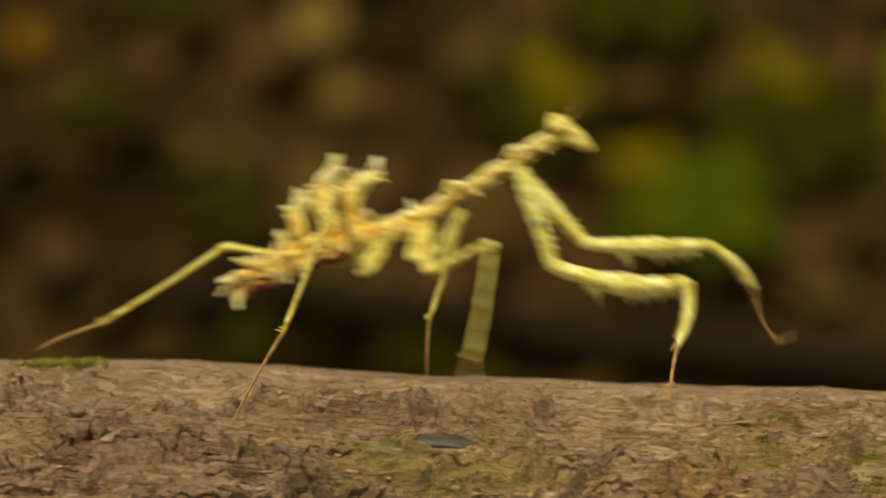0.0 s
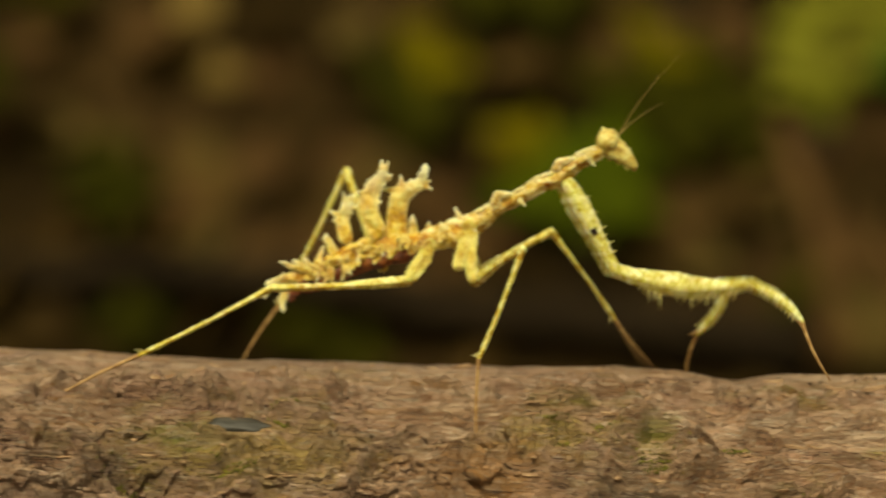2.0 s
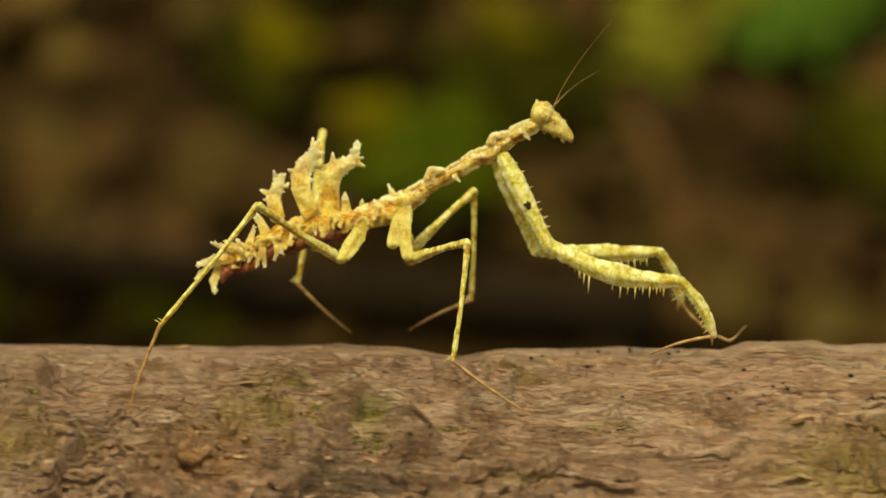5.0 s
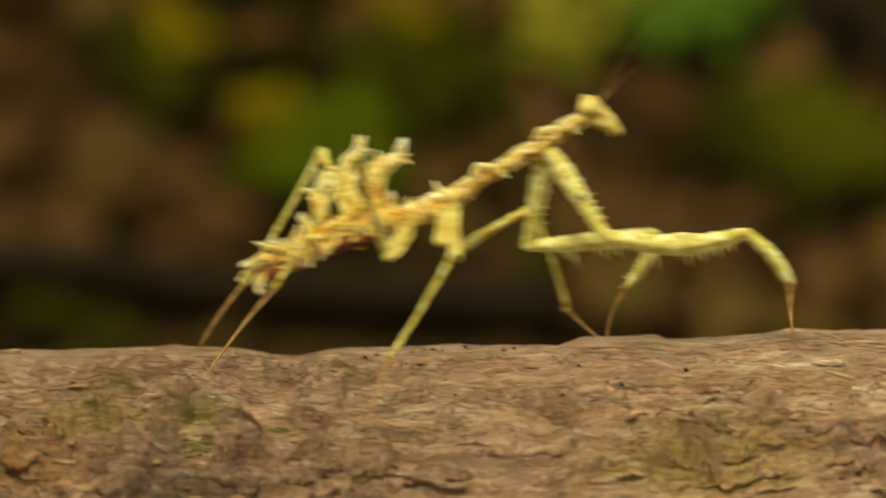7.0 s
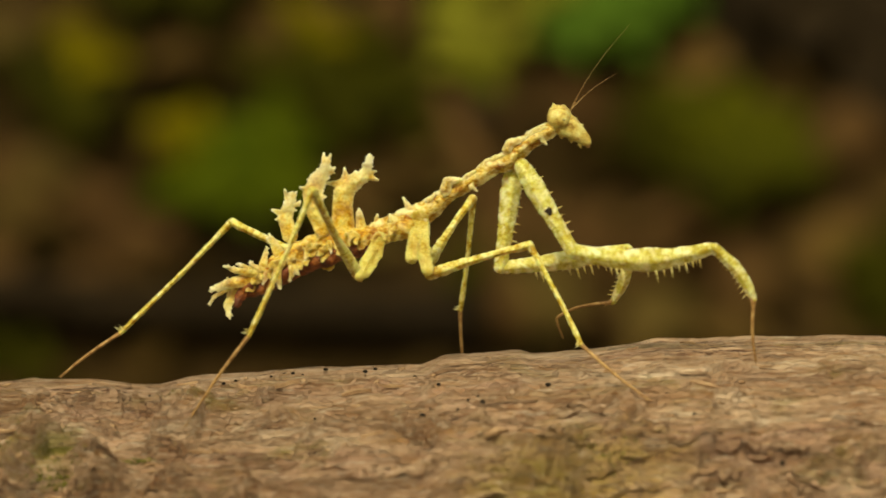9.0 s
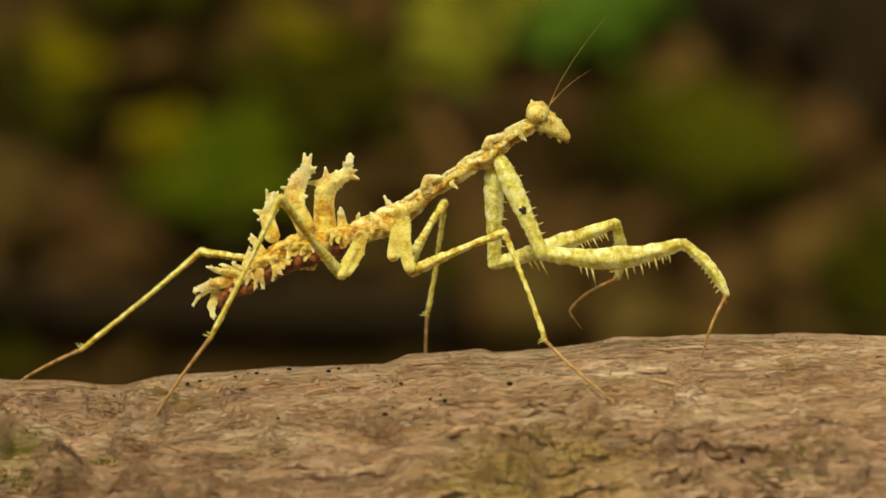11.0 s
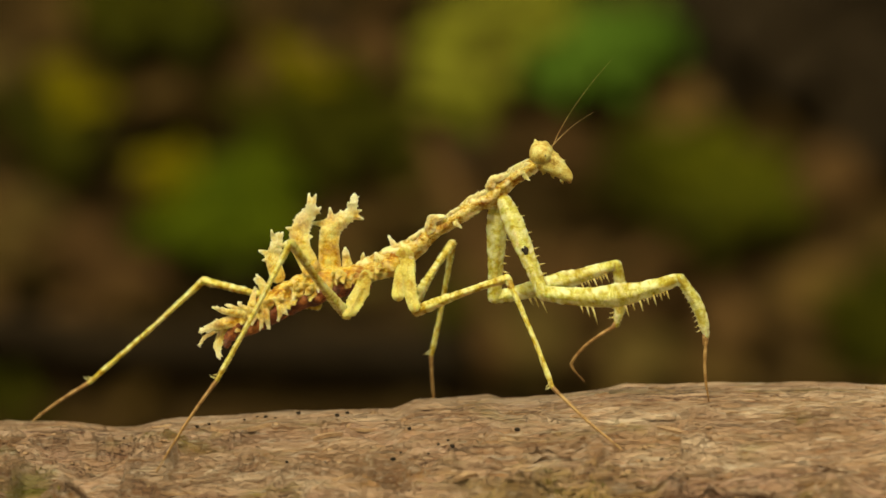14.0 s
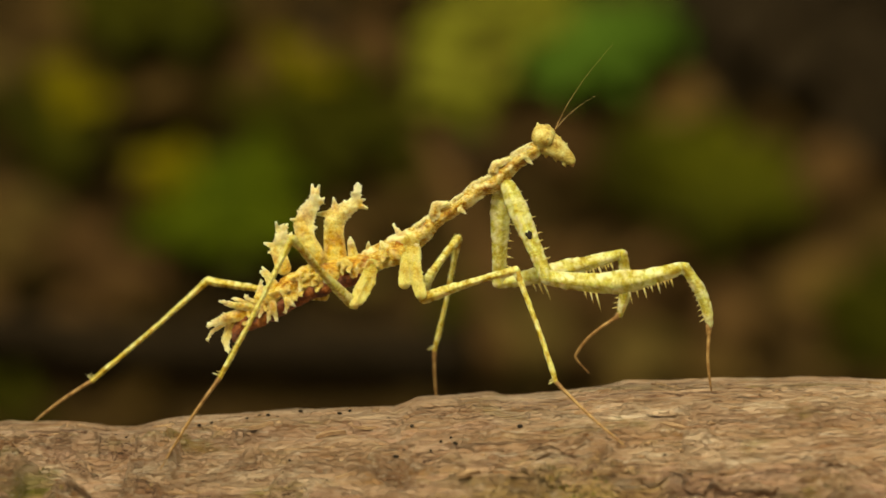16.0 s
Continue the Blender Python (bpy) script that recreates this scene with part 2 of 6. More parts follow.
    link(age.outputs[0], weathered.inputs["Value"])
    link(c, weathered.inputs["Color"])
    link(weathered.outputs[0], bright.inputs["Color"])
    link(bright.outputs[0], b.inputs["Base Color"])
    link(step(fibres, -0.4, 1.6), b.inputs["Roughness"])
    b.inputs["Specular IOR Level"].default_value = 0.35
    bump, fine = n.new("ShaderNodeBump"), n.new("ShaderNodeBump")
    bump.inputs["Strength"].default_value, bump.inputs["Distance"].default_value = 1.0, 0.0003
    fine.inputs["Strength"].default_value, fine.inputs["Distance"].default_value = 1.0, 0.00018
    link(fibres, bump.inputs["Height"])
    link(grain((0.7, 4.2, 4.2), 6, 0.75), fine.inputs["Height"])
    link(bump.outputs[0], fine.inputs["Normal"])
    above = fine.outputs[0]
    for mask, high in ((flakes, 0.0003), (chips, 0.0002)):
        ledge = n.new("ShaderNodeBump")
        ledge.inputs["Strength"].default_value, ledge.inputs["Distance"].default_value = 1.0, high
        link(mask, ledge.inputs["Height"])
        link(above, ledge.inputs["Normal"])
        above = ledge.outputs[0]
    link(above, b.inputs["Normal"])
    return m


bark = bark_material()


def leaf_material(name, lo, hi):
    m = surface(name, [lo, tuple((a + c) / 2 for a, c in zip(lo, hi)), hi], 0.02, 0.75, 0.3, fine=4.0, gloss=0.04)
    return m


# leaf colours are lowered to carry the tree shade over the bank
# the near-black one stands in for shade on the bank
LEAF = {"moss": leaf_material("mossy_leaf", (0.034, 0.037, 0.0015), (0.074, 0.072, 0.003)), "shade_dark": leaf_material("bank_shade_dark", (0.012, 0.008, 0.004), (0.030, 0.020, 0.010)), "jade": leaf_material("jade_leaf", (0.035, 0.075, 0.006), (0.085, 0.145, 0.018)), "lime": leaf_material("lime_leaf", (0.10, 0.105, 0.008), (0.195, 0.19, 0.024)), "green": leaf_material("green_leaf", (0.028, 0.042, 0.001), (0.070, 0.088, 0.003)),
        "olive": leaf_material("olive_leaf", (0.016, 0.017, 0.0005), (0.042, 0.040, 0.001)), "yellow": leaf_material("yellow_leaf", (0.08, 0.068, 0.001), (0.14, 0.112, 0.003)),
        "brown": leaf_material("brown_leaf", (0.050, 0.026, 0.009), (0.112, 0.062, 0.022)), "tan": leaf_material("tan_leaf", (0.055, 0.038, 0.010), (0.12, 0.082, 0.024)),
        "dark": leaf_material("rotten_leaf", (0.018, 0.011, 0.003), (0.052, 0.031, 0.009)), "pale": leaf_material("pale_leaf", (0.13, 0.088, 0.024), (0.22, 0.148, 0.045)), "orange": leaf_material("orange_leaf", (0.20, 0.09, 0.003), (0.34, 0.17, 0.006))}


def litter_material():
    """Rotting leaves, each of its own tone from near black to red-brown."""
    m = LEAF["dark"].copy()
    n, link = m.node_tree.nodes, m.node_tree.links.new
    b = n["Principled BSDF"]
    old = b.inputs["Base Color"].links[0].from_socket
    each, tone, tint = n.new("ShaderNodeNewGeometry"), n.new("ShaderNodeMapRange"), n.new("ShaderNodeHueSaturation")
    tone.inputs[3].default_value, tone.inputs[4].default_value = 0.8, 2.8
    link(each.outputs["Random Per Island"], tone.inputs[0])
    link(tone.outputs[0], tint.inputs["Value"])
    link(old, tint.inputs["Color"])
    link(tint.outputs[0], b.inputs["Base Color"])
    return m


# ---- mesh helpers ----
def part(name, bm, material, parent=None, label="", smooth=True):
    """Links a bmesh as one mesh object under a thing or a part."""
    mesh = bpy.data.meshes.new(name)
    bmesh.ops.recalc_face_normals(bm, faces=bm.faces)
    bm.to_mesh(mesh)
    bm.free()
    mesh.materials.append(material)
    if smooth:
        mesh.shade_smooth()
    ob = new(name, mesh)
    ob.parent = parent
    return tagged(ob, label)


def frame_along(d, side=(0, 1, 0)):
    """Axes with x along d and y as near to side as can be."""
    x = Vector(d).normalized()
    y = Vector(side)
    if abs(x.dot(y)) > 0.97:
        y = Vector((0, 0, 1))
    z = x.cross(y).normalized()
    return x, z.cross(x), z


def tube(bm, line, radii, sides=10, wide=1.0, rough=0.0, grain=900.0, side=(0, 1, 0), domed=False, ridge=0.0, stripe=0.0):
    """Lofts rings along a line of points. wide: the breadth (across) over the height of a ring. domed: rounds both ends.
    ridge: four soft edges along the limb. stripe: pale along the back and below."""
    line, radii = [Vector(p) for p in line], list(radii)
    if domed:
        d, e = (line[1] - line[0]).normalized(), (line[-1] - line[-2]).normalized()
        a, b = radii[0], radii[-1]
        line = [line[0] - d * a * 0.85, line[0] - d * a * 0.55] + line + [line[-1] + e * b * 0.55, line[-1] + e * b * 0.85]
        radii = [a * 0.3, a * 0.78] + radii + [b * 0.78, b * 0.3]
    tip = bm.verts.layers.float.get("tip") or bm.verts.layers.float.new("tip")
    rings = []
    for i, (p, r) in enumerate(zip(line, radii)):
        d = line[min(i + 1, len(line) - 1)] - line[max(i - 1, 0)]
        x, y, z = frame_along(d, side)
        ring = []
        for s in range(sides):
            a = 2 * math.pi * s / sides
            q = p + (y * math.cos(a) * wide + z * math.sin(a)) * r * (1 + ridge * math.cos(4 * a))
            lift = 0.0
            if rough:
                lift = noise.noise(q * grain) + 0.5 * noise.noise(q * grain * 2.7)
                q += (q - p).normalized() * lift * rough
            ring.append(bm.verts.new(q))
            ring[-1][tip] = max(0.0, min(1.0, lift * 1.9 - 0.35 + stripe * abs(math.sin(a)) ** 3))
        rings.append(ring)
    for a, b in zip(rings, rings[1:]):
        for s in range(sides):
            bm.faces.new((a[s], a[(s + 1) % sides], b[(s + 1) % sides], b[s]))
    bm.faces.new(rings[0])
    bm.faces.new(rings[-1])
    return bm


def curve_points(points, n):
    """n points on a smooth curve through the given ones."""
    p = [Vector(q) for q in points]
    p = [2 * p[0] - p[1]] + p + [2 * p[-1] - p[-2]]
    out = []
    for i in range(n):
        u = i / (n - 1) * (len(p) - 3)
        j = min(int(u), len(p) - 4)
        f = u - j
        a, b, c, d = p[j:j + 4]
        out.append(0.5 * (2 * b + (c - a) * f + (2 * a - 5 * b + 4 * c - d) * f * f + (3 * b - a - 3 * c + d) * f ** 3))
    return out


def spread(values, n):
    """n values read off a row of values at even steps."""
    return [float(np.interp(i / (n - 1), np.linspace(0, 1, len(values)), values)) for i in range(n)]


def spike(bm, base, tip, r, sides=5):
    base, tip = Vector(base), Vector(tip)
    mid = base.lerp(tip, 0.55)
    tube(bm, [base, mid, tip], [r, r * 0.62, r * 0.08], sides)


def blade(bm, strokes, thick, seed, fringe=1.0, step=0.05, pale_from=1.0, rim=0.55):
    """A thin leafy flap in the mantis's upright plane, in millimetres. strokes: rows of (u, v, y, radius) whose union is the flap;
    the long ones are fringed with small teeth that lean to their tips."""
    rnd = random.Random(seed)
    pieces = []
    for k, row in enumerate(strokes):
        row = [np.array(q, float) for q in row]
        total = sum(np.hypot(*(b - a)[:2]) for a, b in zip(row, row[1:]))
        run = 0.0
        for a, b in zip(row, row[1:]):
            ln = float(np.hypot(*(b - a)[:2])) or 1e-6
            pieces.append((a, b, run / total, (run + ln) / total))
            d = (b - a)[:2] / ln
            side = np.array((-d[1], d[0]))
            s = rnd.uniform(0.02, 0.2)
            while s < ln and fringe and run + s > 0.25 * total:
                q = a + (b - a) * s / ln
                for w in (-1, 1):
                    if rnd.random() < 0.55:
                        out = side * w + d * rnd.uniform(0.1, 1.3)
                        out /= np.hypot(*out)
                        root = q[:2] + side * w * q[3] * 0.75
                        far = root + out * (q[3] * 0.25 + fringe * rnd.choice((0.04, 0.08, 0.12, 0.17, 0.26)))
                        f = (run + s) / total
                        pieces.append((np.array((*root, q[2], 0.15)), np.array((*far, q[2], rnd.uniform(0.025, 0.055))), f, min(1.0, f + 0.35)))
                s += rnd.uniform(0.13, 0.32)
            run += ln
    lo = np.min([np.minimum(a[:2] - a[3], b[:2] - b[3]) for a, b, _, _ in pieces], axis=0) - 2 * step
    hi = np.max([np.maximum(a[:2] + a[3], b[:2] + b[3]) for a, b, _, _ in pieces], axis=0) + 2 * step
    us, vs = np.arange(lo[0], hi[0], step), np.arange(lo[1], hi[1], step)
    U, V = np.meshgrid(us, vs, indexing="ij")
    D, Y, T, W = np.full(U.shape, 9.0), np.zeros(U.shape), np.zeros(U.shape), np.zeros(U.shape)
    for a, b, f, g in pieces:
        e = (b - a)[:2]
        h = np.clip(((U - a[0]) * e[0] + (V - a[1]) * e[1]) / max(1e-9, e @ e), 0, 1)
        dist = np.hypot(U - a[0] - h * e[0], V - a[1] - h * e[1]) - (a[3] + (b[3] - a[3]) * h)
        weight = np.exp(-np.clip(dist, -1, 3) * 9)
        Y, T, W = Y + weight * (a[2] + (b[2] - a[2]) * h), T + weight * (f + (g - f) * h), W + weight
        D = np.minimum(D, dist)
    Y, T = Y / W, T / W
    gu, gv = np.gradient(D, step)
    tip = bm.verts.layers.float.get("tip") or bm.verts.layers.float.new("tip")
    front, back = {}, {}
    for i, j in zip(*np.where(D < 0.5 * step)):
        d, p = D[i, j], np.array((U[i, j], V[i, j]))
        if d > -0.6 * step:
            g = np.array((gu[i, j], gv[i, j]))
            p = p - g * d / max(0.3, g @ g)
        n = noise.noise(Vector((p[0] * 2.2, p[1] * 2.2, seed))) + 0.5 * noise.noise(Vector((p[0] * 5.5, p[1] * 5.5, seed + 3)))
        h = 0.02 + thick * min(1.0, max(0.0, -d) / 0.55) ** 0.8 * (1 + 0.3 * n)
        y = Y[i, j] + 0.30 * noise.noise(Vector((p[0] * 0.9, p[1] * 0.9, seed + 9))) + 0.08 * noise.noise(Vector((p[0] * 2.5, p[1] * 2.5, seed + 5)))
        t = max(0.0, min(1.0, pale_from * T[i, j] ** 2.4 + rim * (1 - min(1.0, max(0.0, -d) / 0.35)) + 0.22 * n))
        for store, s in ((front, -1), (back, 1)):
            store[i, j] = bm.verts.new(Vector((p[0], y + s * h, p[1])) * MM)
            store[i, j][tip] = t
    edges = {}
    for (i, j) in list(front):
        ring = ((i, j), (i + 1, j), (i + 1, j + 1), (i, j + 1))
        if all(q in front for q in ring):
            bm.faces.new([front[q] for q in ring])
            bm.faces.new([back[q] for q in reversed(ring)])
            for a, b in zip(ring, ring[1:] + ring[:1]):
                edges[frozenset((a, b))] = edges.get(frozenset((a, b)), 0) + 1
    for e, count in edges.items():
        if count == 1:
            a, b = e
            bm.faces.new((front[a], front[b], back[b], back[a]))
    bmesh.ops.delete(bm, geom=[q for q in bm.verts if not q.link_faces], context="VERTS")
    return bm


def ragged(bm, line, radii, count, low, high, seed, first=3, span=(-0.4, math.pi + 0.4)):
    """Small scales and points over a body, leaning backwards."""
    r = random.Random(seed)
    tip = bm.verts.layers.float.get("tip") or bm.verts.layers.float.new("tip")
    for _ in range(count):
        i = r.randrange(first, len(line) - 2)
        along = (line[i + 1] - line[i]).normalized()
        x, y, z = frame_along(along)
        a = r.uniform(*span)
        out = (y * math.cos(a) + z * math.sin(a)).normalized()
        o = line[i] + out * radii[i] * 0.82
        d = (out + along * r.uniform(-0.2, 1.2) + y * r.uniform(-0.5, 0.5)).normalized()
        n = len(bm.verts)
        h = r.uniform(low, high) * MM
        tube(bm, [o - out * 0.1 * MM, o + d * h * 0.55, o + d * h], [h * r.uniform(0.45, 0.8), h * r.uniform(0.3, 0.5), h * 0.06], 5, r.uniform(0.5, 1.2))
        bm.verts.ensure_lookup_table()
        t = r.random()
        for q in bm.verts[n:]:
            q[tip] = t * 0.8


# ---- the log: a fallen trunk of 56 mm, its crest rising to one side ----
LOG_R, LOG_Y, LOG_LEAN = 28.0 * MM, 0.5 * MM, math.cos(radians(8.0))
CREST = [(-260, 47.47), (-130, 50.17), (-100, 51.12), (-92, 51.17), (-83.6, 51.96), (-78, 52.39), (-72, 52.65), (-66, 52.49), (-60, 52.65), (-54, 53.06), (-49, 53.29), (-46.5, 53.3), (-43.5, 53.55),
         (-37, 53.79), (-34, 54), (-31.5, 54.26), (-27, 54.26), (-24, 53.87), (-22.2, 53.79), (-20.2, 54.28), (-18.5, 54.5), (-11.4, 55.08), (-3.4, 55.29), (-1.8, 55.91), (3.5, 56.3), (4.3, 56.08),
         (8, 56.28), (13.3, 57.01), (17, 57.03), (20, 57.15), (23, 57.16), (26.7, 57.3), (29.5, 57.17), (32, 57.04), (38, 56.92), (60, 56.88), (200, 57.38)]


def axis_z(x):
    return float(np.interp(x / MM, [c[0] for c in CREST], [c[1] for c in CREST])) * MM - LOG_R * LOG_LEAN


ROTTEN = [(-31, -12, 8, 6), (7, -17, 8, 5), (-58, -10, 9, 5), (-82, -12, 12, 6), (-45, -15, 8, 5), (-20, -19, 10, 4), (24, -20, 8, 4), (-70, -17, 10, 5)]


def crumble(u, v):
    """How far the wood has rotted to crumbs and plates at (u, v) in millimetres over the bark: 0 sound and smooth, 1 torn."""
    k = max(math.exp(-((u - p) / s) ** 2 - ((v - q) / w) ** 2) for p, q, s, w in ROTTEN)
    return max(0.0, min(1.0, 1.5 * k - 0.15 + 0.7 * noise.noise(Vector((u * 0.14, v * 0.3, 77.0))) + 0.25 * noise.noise(Vector((u * 0.5, v * 0.9, 71.0)))))


# long splits and pockets in the wood: from (u, v) to (u, v) in millimetres over the bark, width, depth
FURROWS = [(-35, -6.2, -28.9, -5.4, 0.35, 1.2), (-26.0, -7.0, -24.5, -8.3, 0.6, 1.8), (-10.1, -10.7, -7.2, -8.8, 0.3, 0.7), (-5.2, -11.5, -1.7, -13.8, 0.55, 1.5), (16.2, -14.6, 19.2, -14.6, 0.35, 1.2),
           (-72.4, -16.8, -68.1, -17.8, 0.6, 2.0), (-68.1, -17.8, -60, -19.0, 0.9, 2.4), (-51.6, -11.2, -49.4, -11.4, 0.5, 1.6), (-45.6, -11.9, -43.5, -12.4, 0.4, 1.0), (-50, -15.3, -46, -14.5, 0.5, 1.4),
           (-34.6, -14.1, -29.9, -13.7, 0.45, 1.2), (-60, -9, -57.8, -9.2, 0.35, 0.9), (-68.4, -5.8, -66.6, -6.0, 0.3, 0.5), (-66.6, -6.0, -65.3, -7.7, 0.3, 0.5), (-16.5, -13.6, -12.3, -14.4, 0.4, 1.1),
           (-1.3, -15.9, 2.1, -16.2, 0.5, 1.3), (2.4, -18.0, 4.7, -17.1, 0.45, 1.2), (22.4, -17.3, 27.2, -19.1, 0.35, 1.2), (-25, -17.4, -16, -17.2, 0.6, 1.6), (-38, -15.5, -35, -17.0, 0.45, 1.2),
           (-80, -13.5, -75, -14.2, 0.45, 1.2), (-88, -10.0, -82, -10.6, 0.4, 1.0), (-55, -17.6, -51, -18.4, 0.5, 1.4), (-42, -17.5, -38.5, -18.2, 0.45, 1.3), (-17.5, -10.5, -14.5, -10.2, 0.3, 0.7)]


def relief(x, a):
    """Height of the wood over the smooth trunk: long sheets with sharp edges, fibres, splits, and crumbs where it has rotted."""
    u, v = x / MM, a * LOG_R / MM
    N = noise.noise
    torn = min(1.0, crumble(u, v) + 0.32 * max(0.0, min(1.0, (-16 - u) / 12)) * max(0.0, min(1.0, (-3 - v) / 4)))
    wave = N(Vector((u * 0.06, v * 0.2, 3.1))) * 0.30 + N(Vector((u * 0.16, v * 0.5, 9.0))) * 0.18
    t = 3.4 * (N(Vector((u * 0.10, v * 0.40, 14.0))) + 0.55 * N(Vector((u * 0.34, v * 0.95, 17.0))) + 0.22 * N(Vector((u * 0.8, v * 2.0, 19.0)))) + v * 0.16
    fl = math.floor(t)
    sheets = (fl + min(1.0, (t - fl) * 7.0) - v * 0.16) * (0.15 + 0.38 * torn)
    fibre = N(Vector((u * 0.12, v * 3.4, 1.7))) * 0.13 + N(Vector((u * 0.33, v * 7.0, 5.0))) * 0.09
    crumbs = N(Vector((u * 0.5, v * 1.1, 44.0))) * 0.40 + N(Vector((u * 1.1, v * 2.4, 49.0))) * 0.28 + N(Vector((u * 2.3, v * 4.4, 53.0))) * 0.14
    split = max(0.0, 1 - abs(N(Vector((u * 0.055, v * 0.8, 20.0)))) * 20) * max(0.0, min(1.0, N(Vector((u * 0.07, v * 0.25, 31.0))) * 3.5 + 0.15))
    calm = max(0.3, min(1.0, (-v - 2) / 6))
    h = (wave + sheets + crumbs * (0.25 + 0.8 * torn)) * calm + fibre - 0.5 * split - 0.15 - 0.1 * torn
    # layers that swell towards their lower edge and break off there
    p = -v * 0.27 + 1.7 * N(Vector((u * 0.12, v * 0.22, 81.0))) + 0.55 * N(Vector((u * 0.38, v * 0.6, 83.0))) + 0.16 * N(Vector((u * 1.3, v * 1.9, 85.0)))
    f = p - math.floor(p)
    strong = max(0.0, min(1.0, 0.55 + 1.7 * N(Vector((u * 0.26, math.floor(p) * 7.3, 87.0)))))
    lower = max(0.0, min(1.0, (-v - 1.5) / 4))
    old = max(0.0, min(1.0, (2 - u) / 22))
    h += (0.55 + 2.1 * max(torn, 0.75 * old)) * strong * lower * ((f / 0.92) ** 1.6 if f < 0.92 else (1 - f) / 0.08) - 0.5 * lower * old
    knob = max(0.0, min(1.0, 1.8 - 1.5 * math.hypot((u + 57.9) / 4.2, (v + 12.2) / 1.8)))
    h += knob * (0.1 - h)
    for u1, v1, u2, v2, wide, deep in FURROWS:
        if u1 - 1 < u < u2 + 1 and abs(v - (v1 + v2) / 2) < 3:
            f = max(0.0, min(1.0, (u - u1) / (u2 - u1)))
            d = (v - v1 - (v2 - v1) * f + 0.30 * N(Vector((u * 0.8, v1, 0))) + 0.12 * N(Vector((u * 2.5, v1, 3)))) / (wide * (0.45 + 0.55 * math.sin(math.pi * f)))
            over = max(0.0, abs(u - (u1 + u2) / 2) - (u2 - u1) / 2) / wide
            h -= deep * math.exp(-d * d * d * d if abs(d) < 4 else -99) * math.exp(-over * over)
            h += 0.25 * math.exp(-((d - 1.6) / 0.7) ** 2 - over * over)
    return h * MM


def log_point(x, a, lift=0.0):
    """On the bark at x and the angle a from the top, towards the clearing below zero."""
    r = LOG_R + relief(x, a) + lift
    return Vector((x, LOG_Y + r * math.sin(a), axis_z(x) + r * math.cos(a)))


def fallen_log():
    xs = list(np.linspace(-0.26, -0.102, 60)) + list(np.arange(-0.1015, 0.0415, 0.00024)) + list(np.linspace(0.043, 0.20, 60))
    fine = list(np.arange(-1.0, 0.30, 0.0062))
    angles = fine + list(np.linspace(0.33, 2 * math.pi - 1.03, 44))
    verts, faces, n = [], [], len(angles)
    for x in xs:
        verts += [log_point(float(x), float(a)) for a in angles]
    for i in range(len(xs) - 1):
        for j in range(n):
            k = (j + 1) % n
            faces.append((i * n + j, i * n + k, (i + 1) * n + k, (i + 1) * n + j))
    faces.append(tuple(range(n)))
    faces.append(tuple(range((len(xs) - 1) * n, len(xs) * n)))
    mesh = bpy.data.meshes.new("fallen_log")
    mesh.from_pydata(verts, [], faces)
    mesh.materials.append(bark)
    mesh.shade_smooth()
    return tagged(new("fallen_log", mesh), "weathered brown fallen log with cracked, flaking bark", "log")


log = fallen_log()


def on_log(ob, x, a, turn=0.0, tilt=0.0, lift=0.0):
    """Seats a thing on the bark, its z axis off the surface."""
    p = log_point(x * MM, a, lift)
    up = Vector((0, math.sin(a), math.cos(a)))
    ob.matrix_basis = Matrix.Translation(p) @ up.to_track_quat("Z", "Y").to_matrix().to_4x4() @ pose(0, 0, 0, tilt, 0, turn)
    return ob


def blob(bm, c, r, seed, flat=1.0, long=1.0, u=10, v=7, rough=0.35):
    for q in bmesh.ops.create_uvsphere(bm, u_segments=u, v_segments=v, radius=1)["verts"]:
        k = 1 + rough * noise.noise(q.co * 1.7 + Vector((seed * 3.3, 0, 0)))
        q.co = Vector(c) + Vector((q.co.x * long, q.co.y, q.co.z * flat)) * r * k


# grey weathered knot in the bark
bm = bmesh.new()
blob(bm, (0, 0, 0), 0.80 * MM, 3, 0.5, 2.7, 40, 14, 0.2)
knot = part("knot", bm, knot_grey, None, "smooth blue-grey oval knot")
on_log(knot, -57.9, -0.428, lift=0.02 * MM)
knot.parent = log

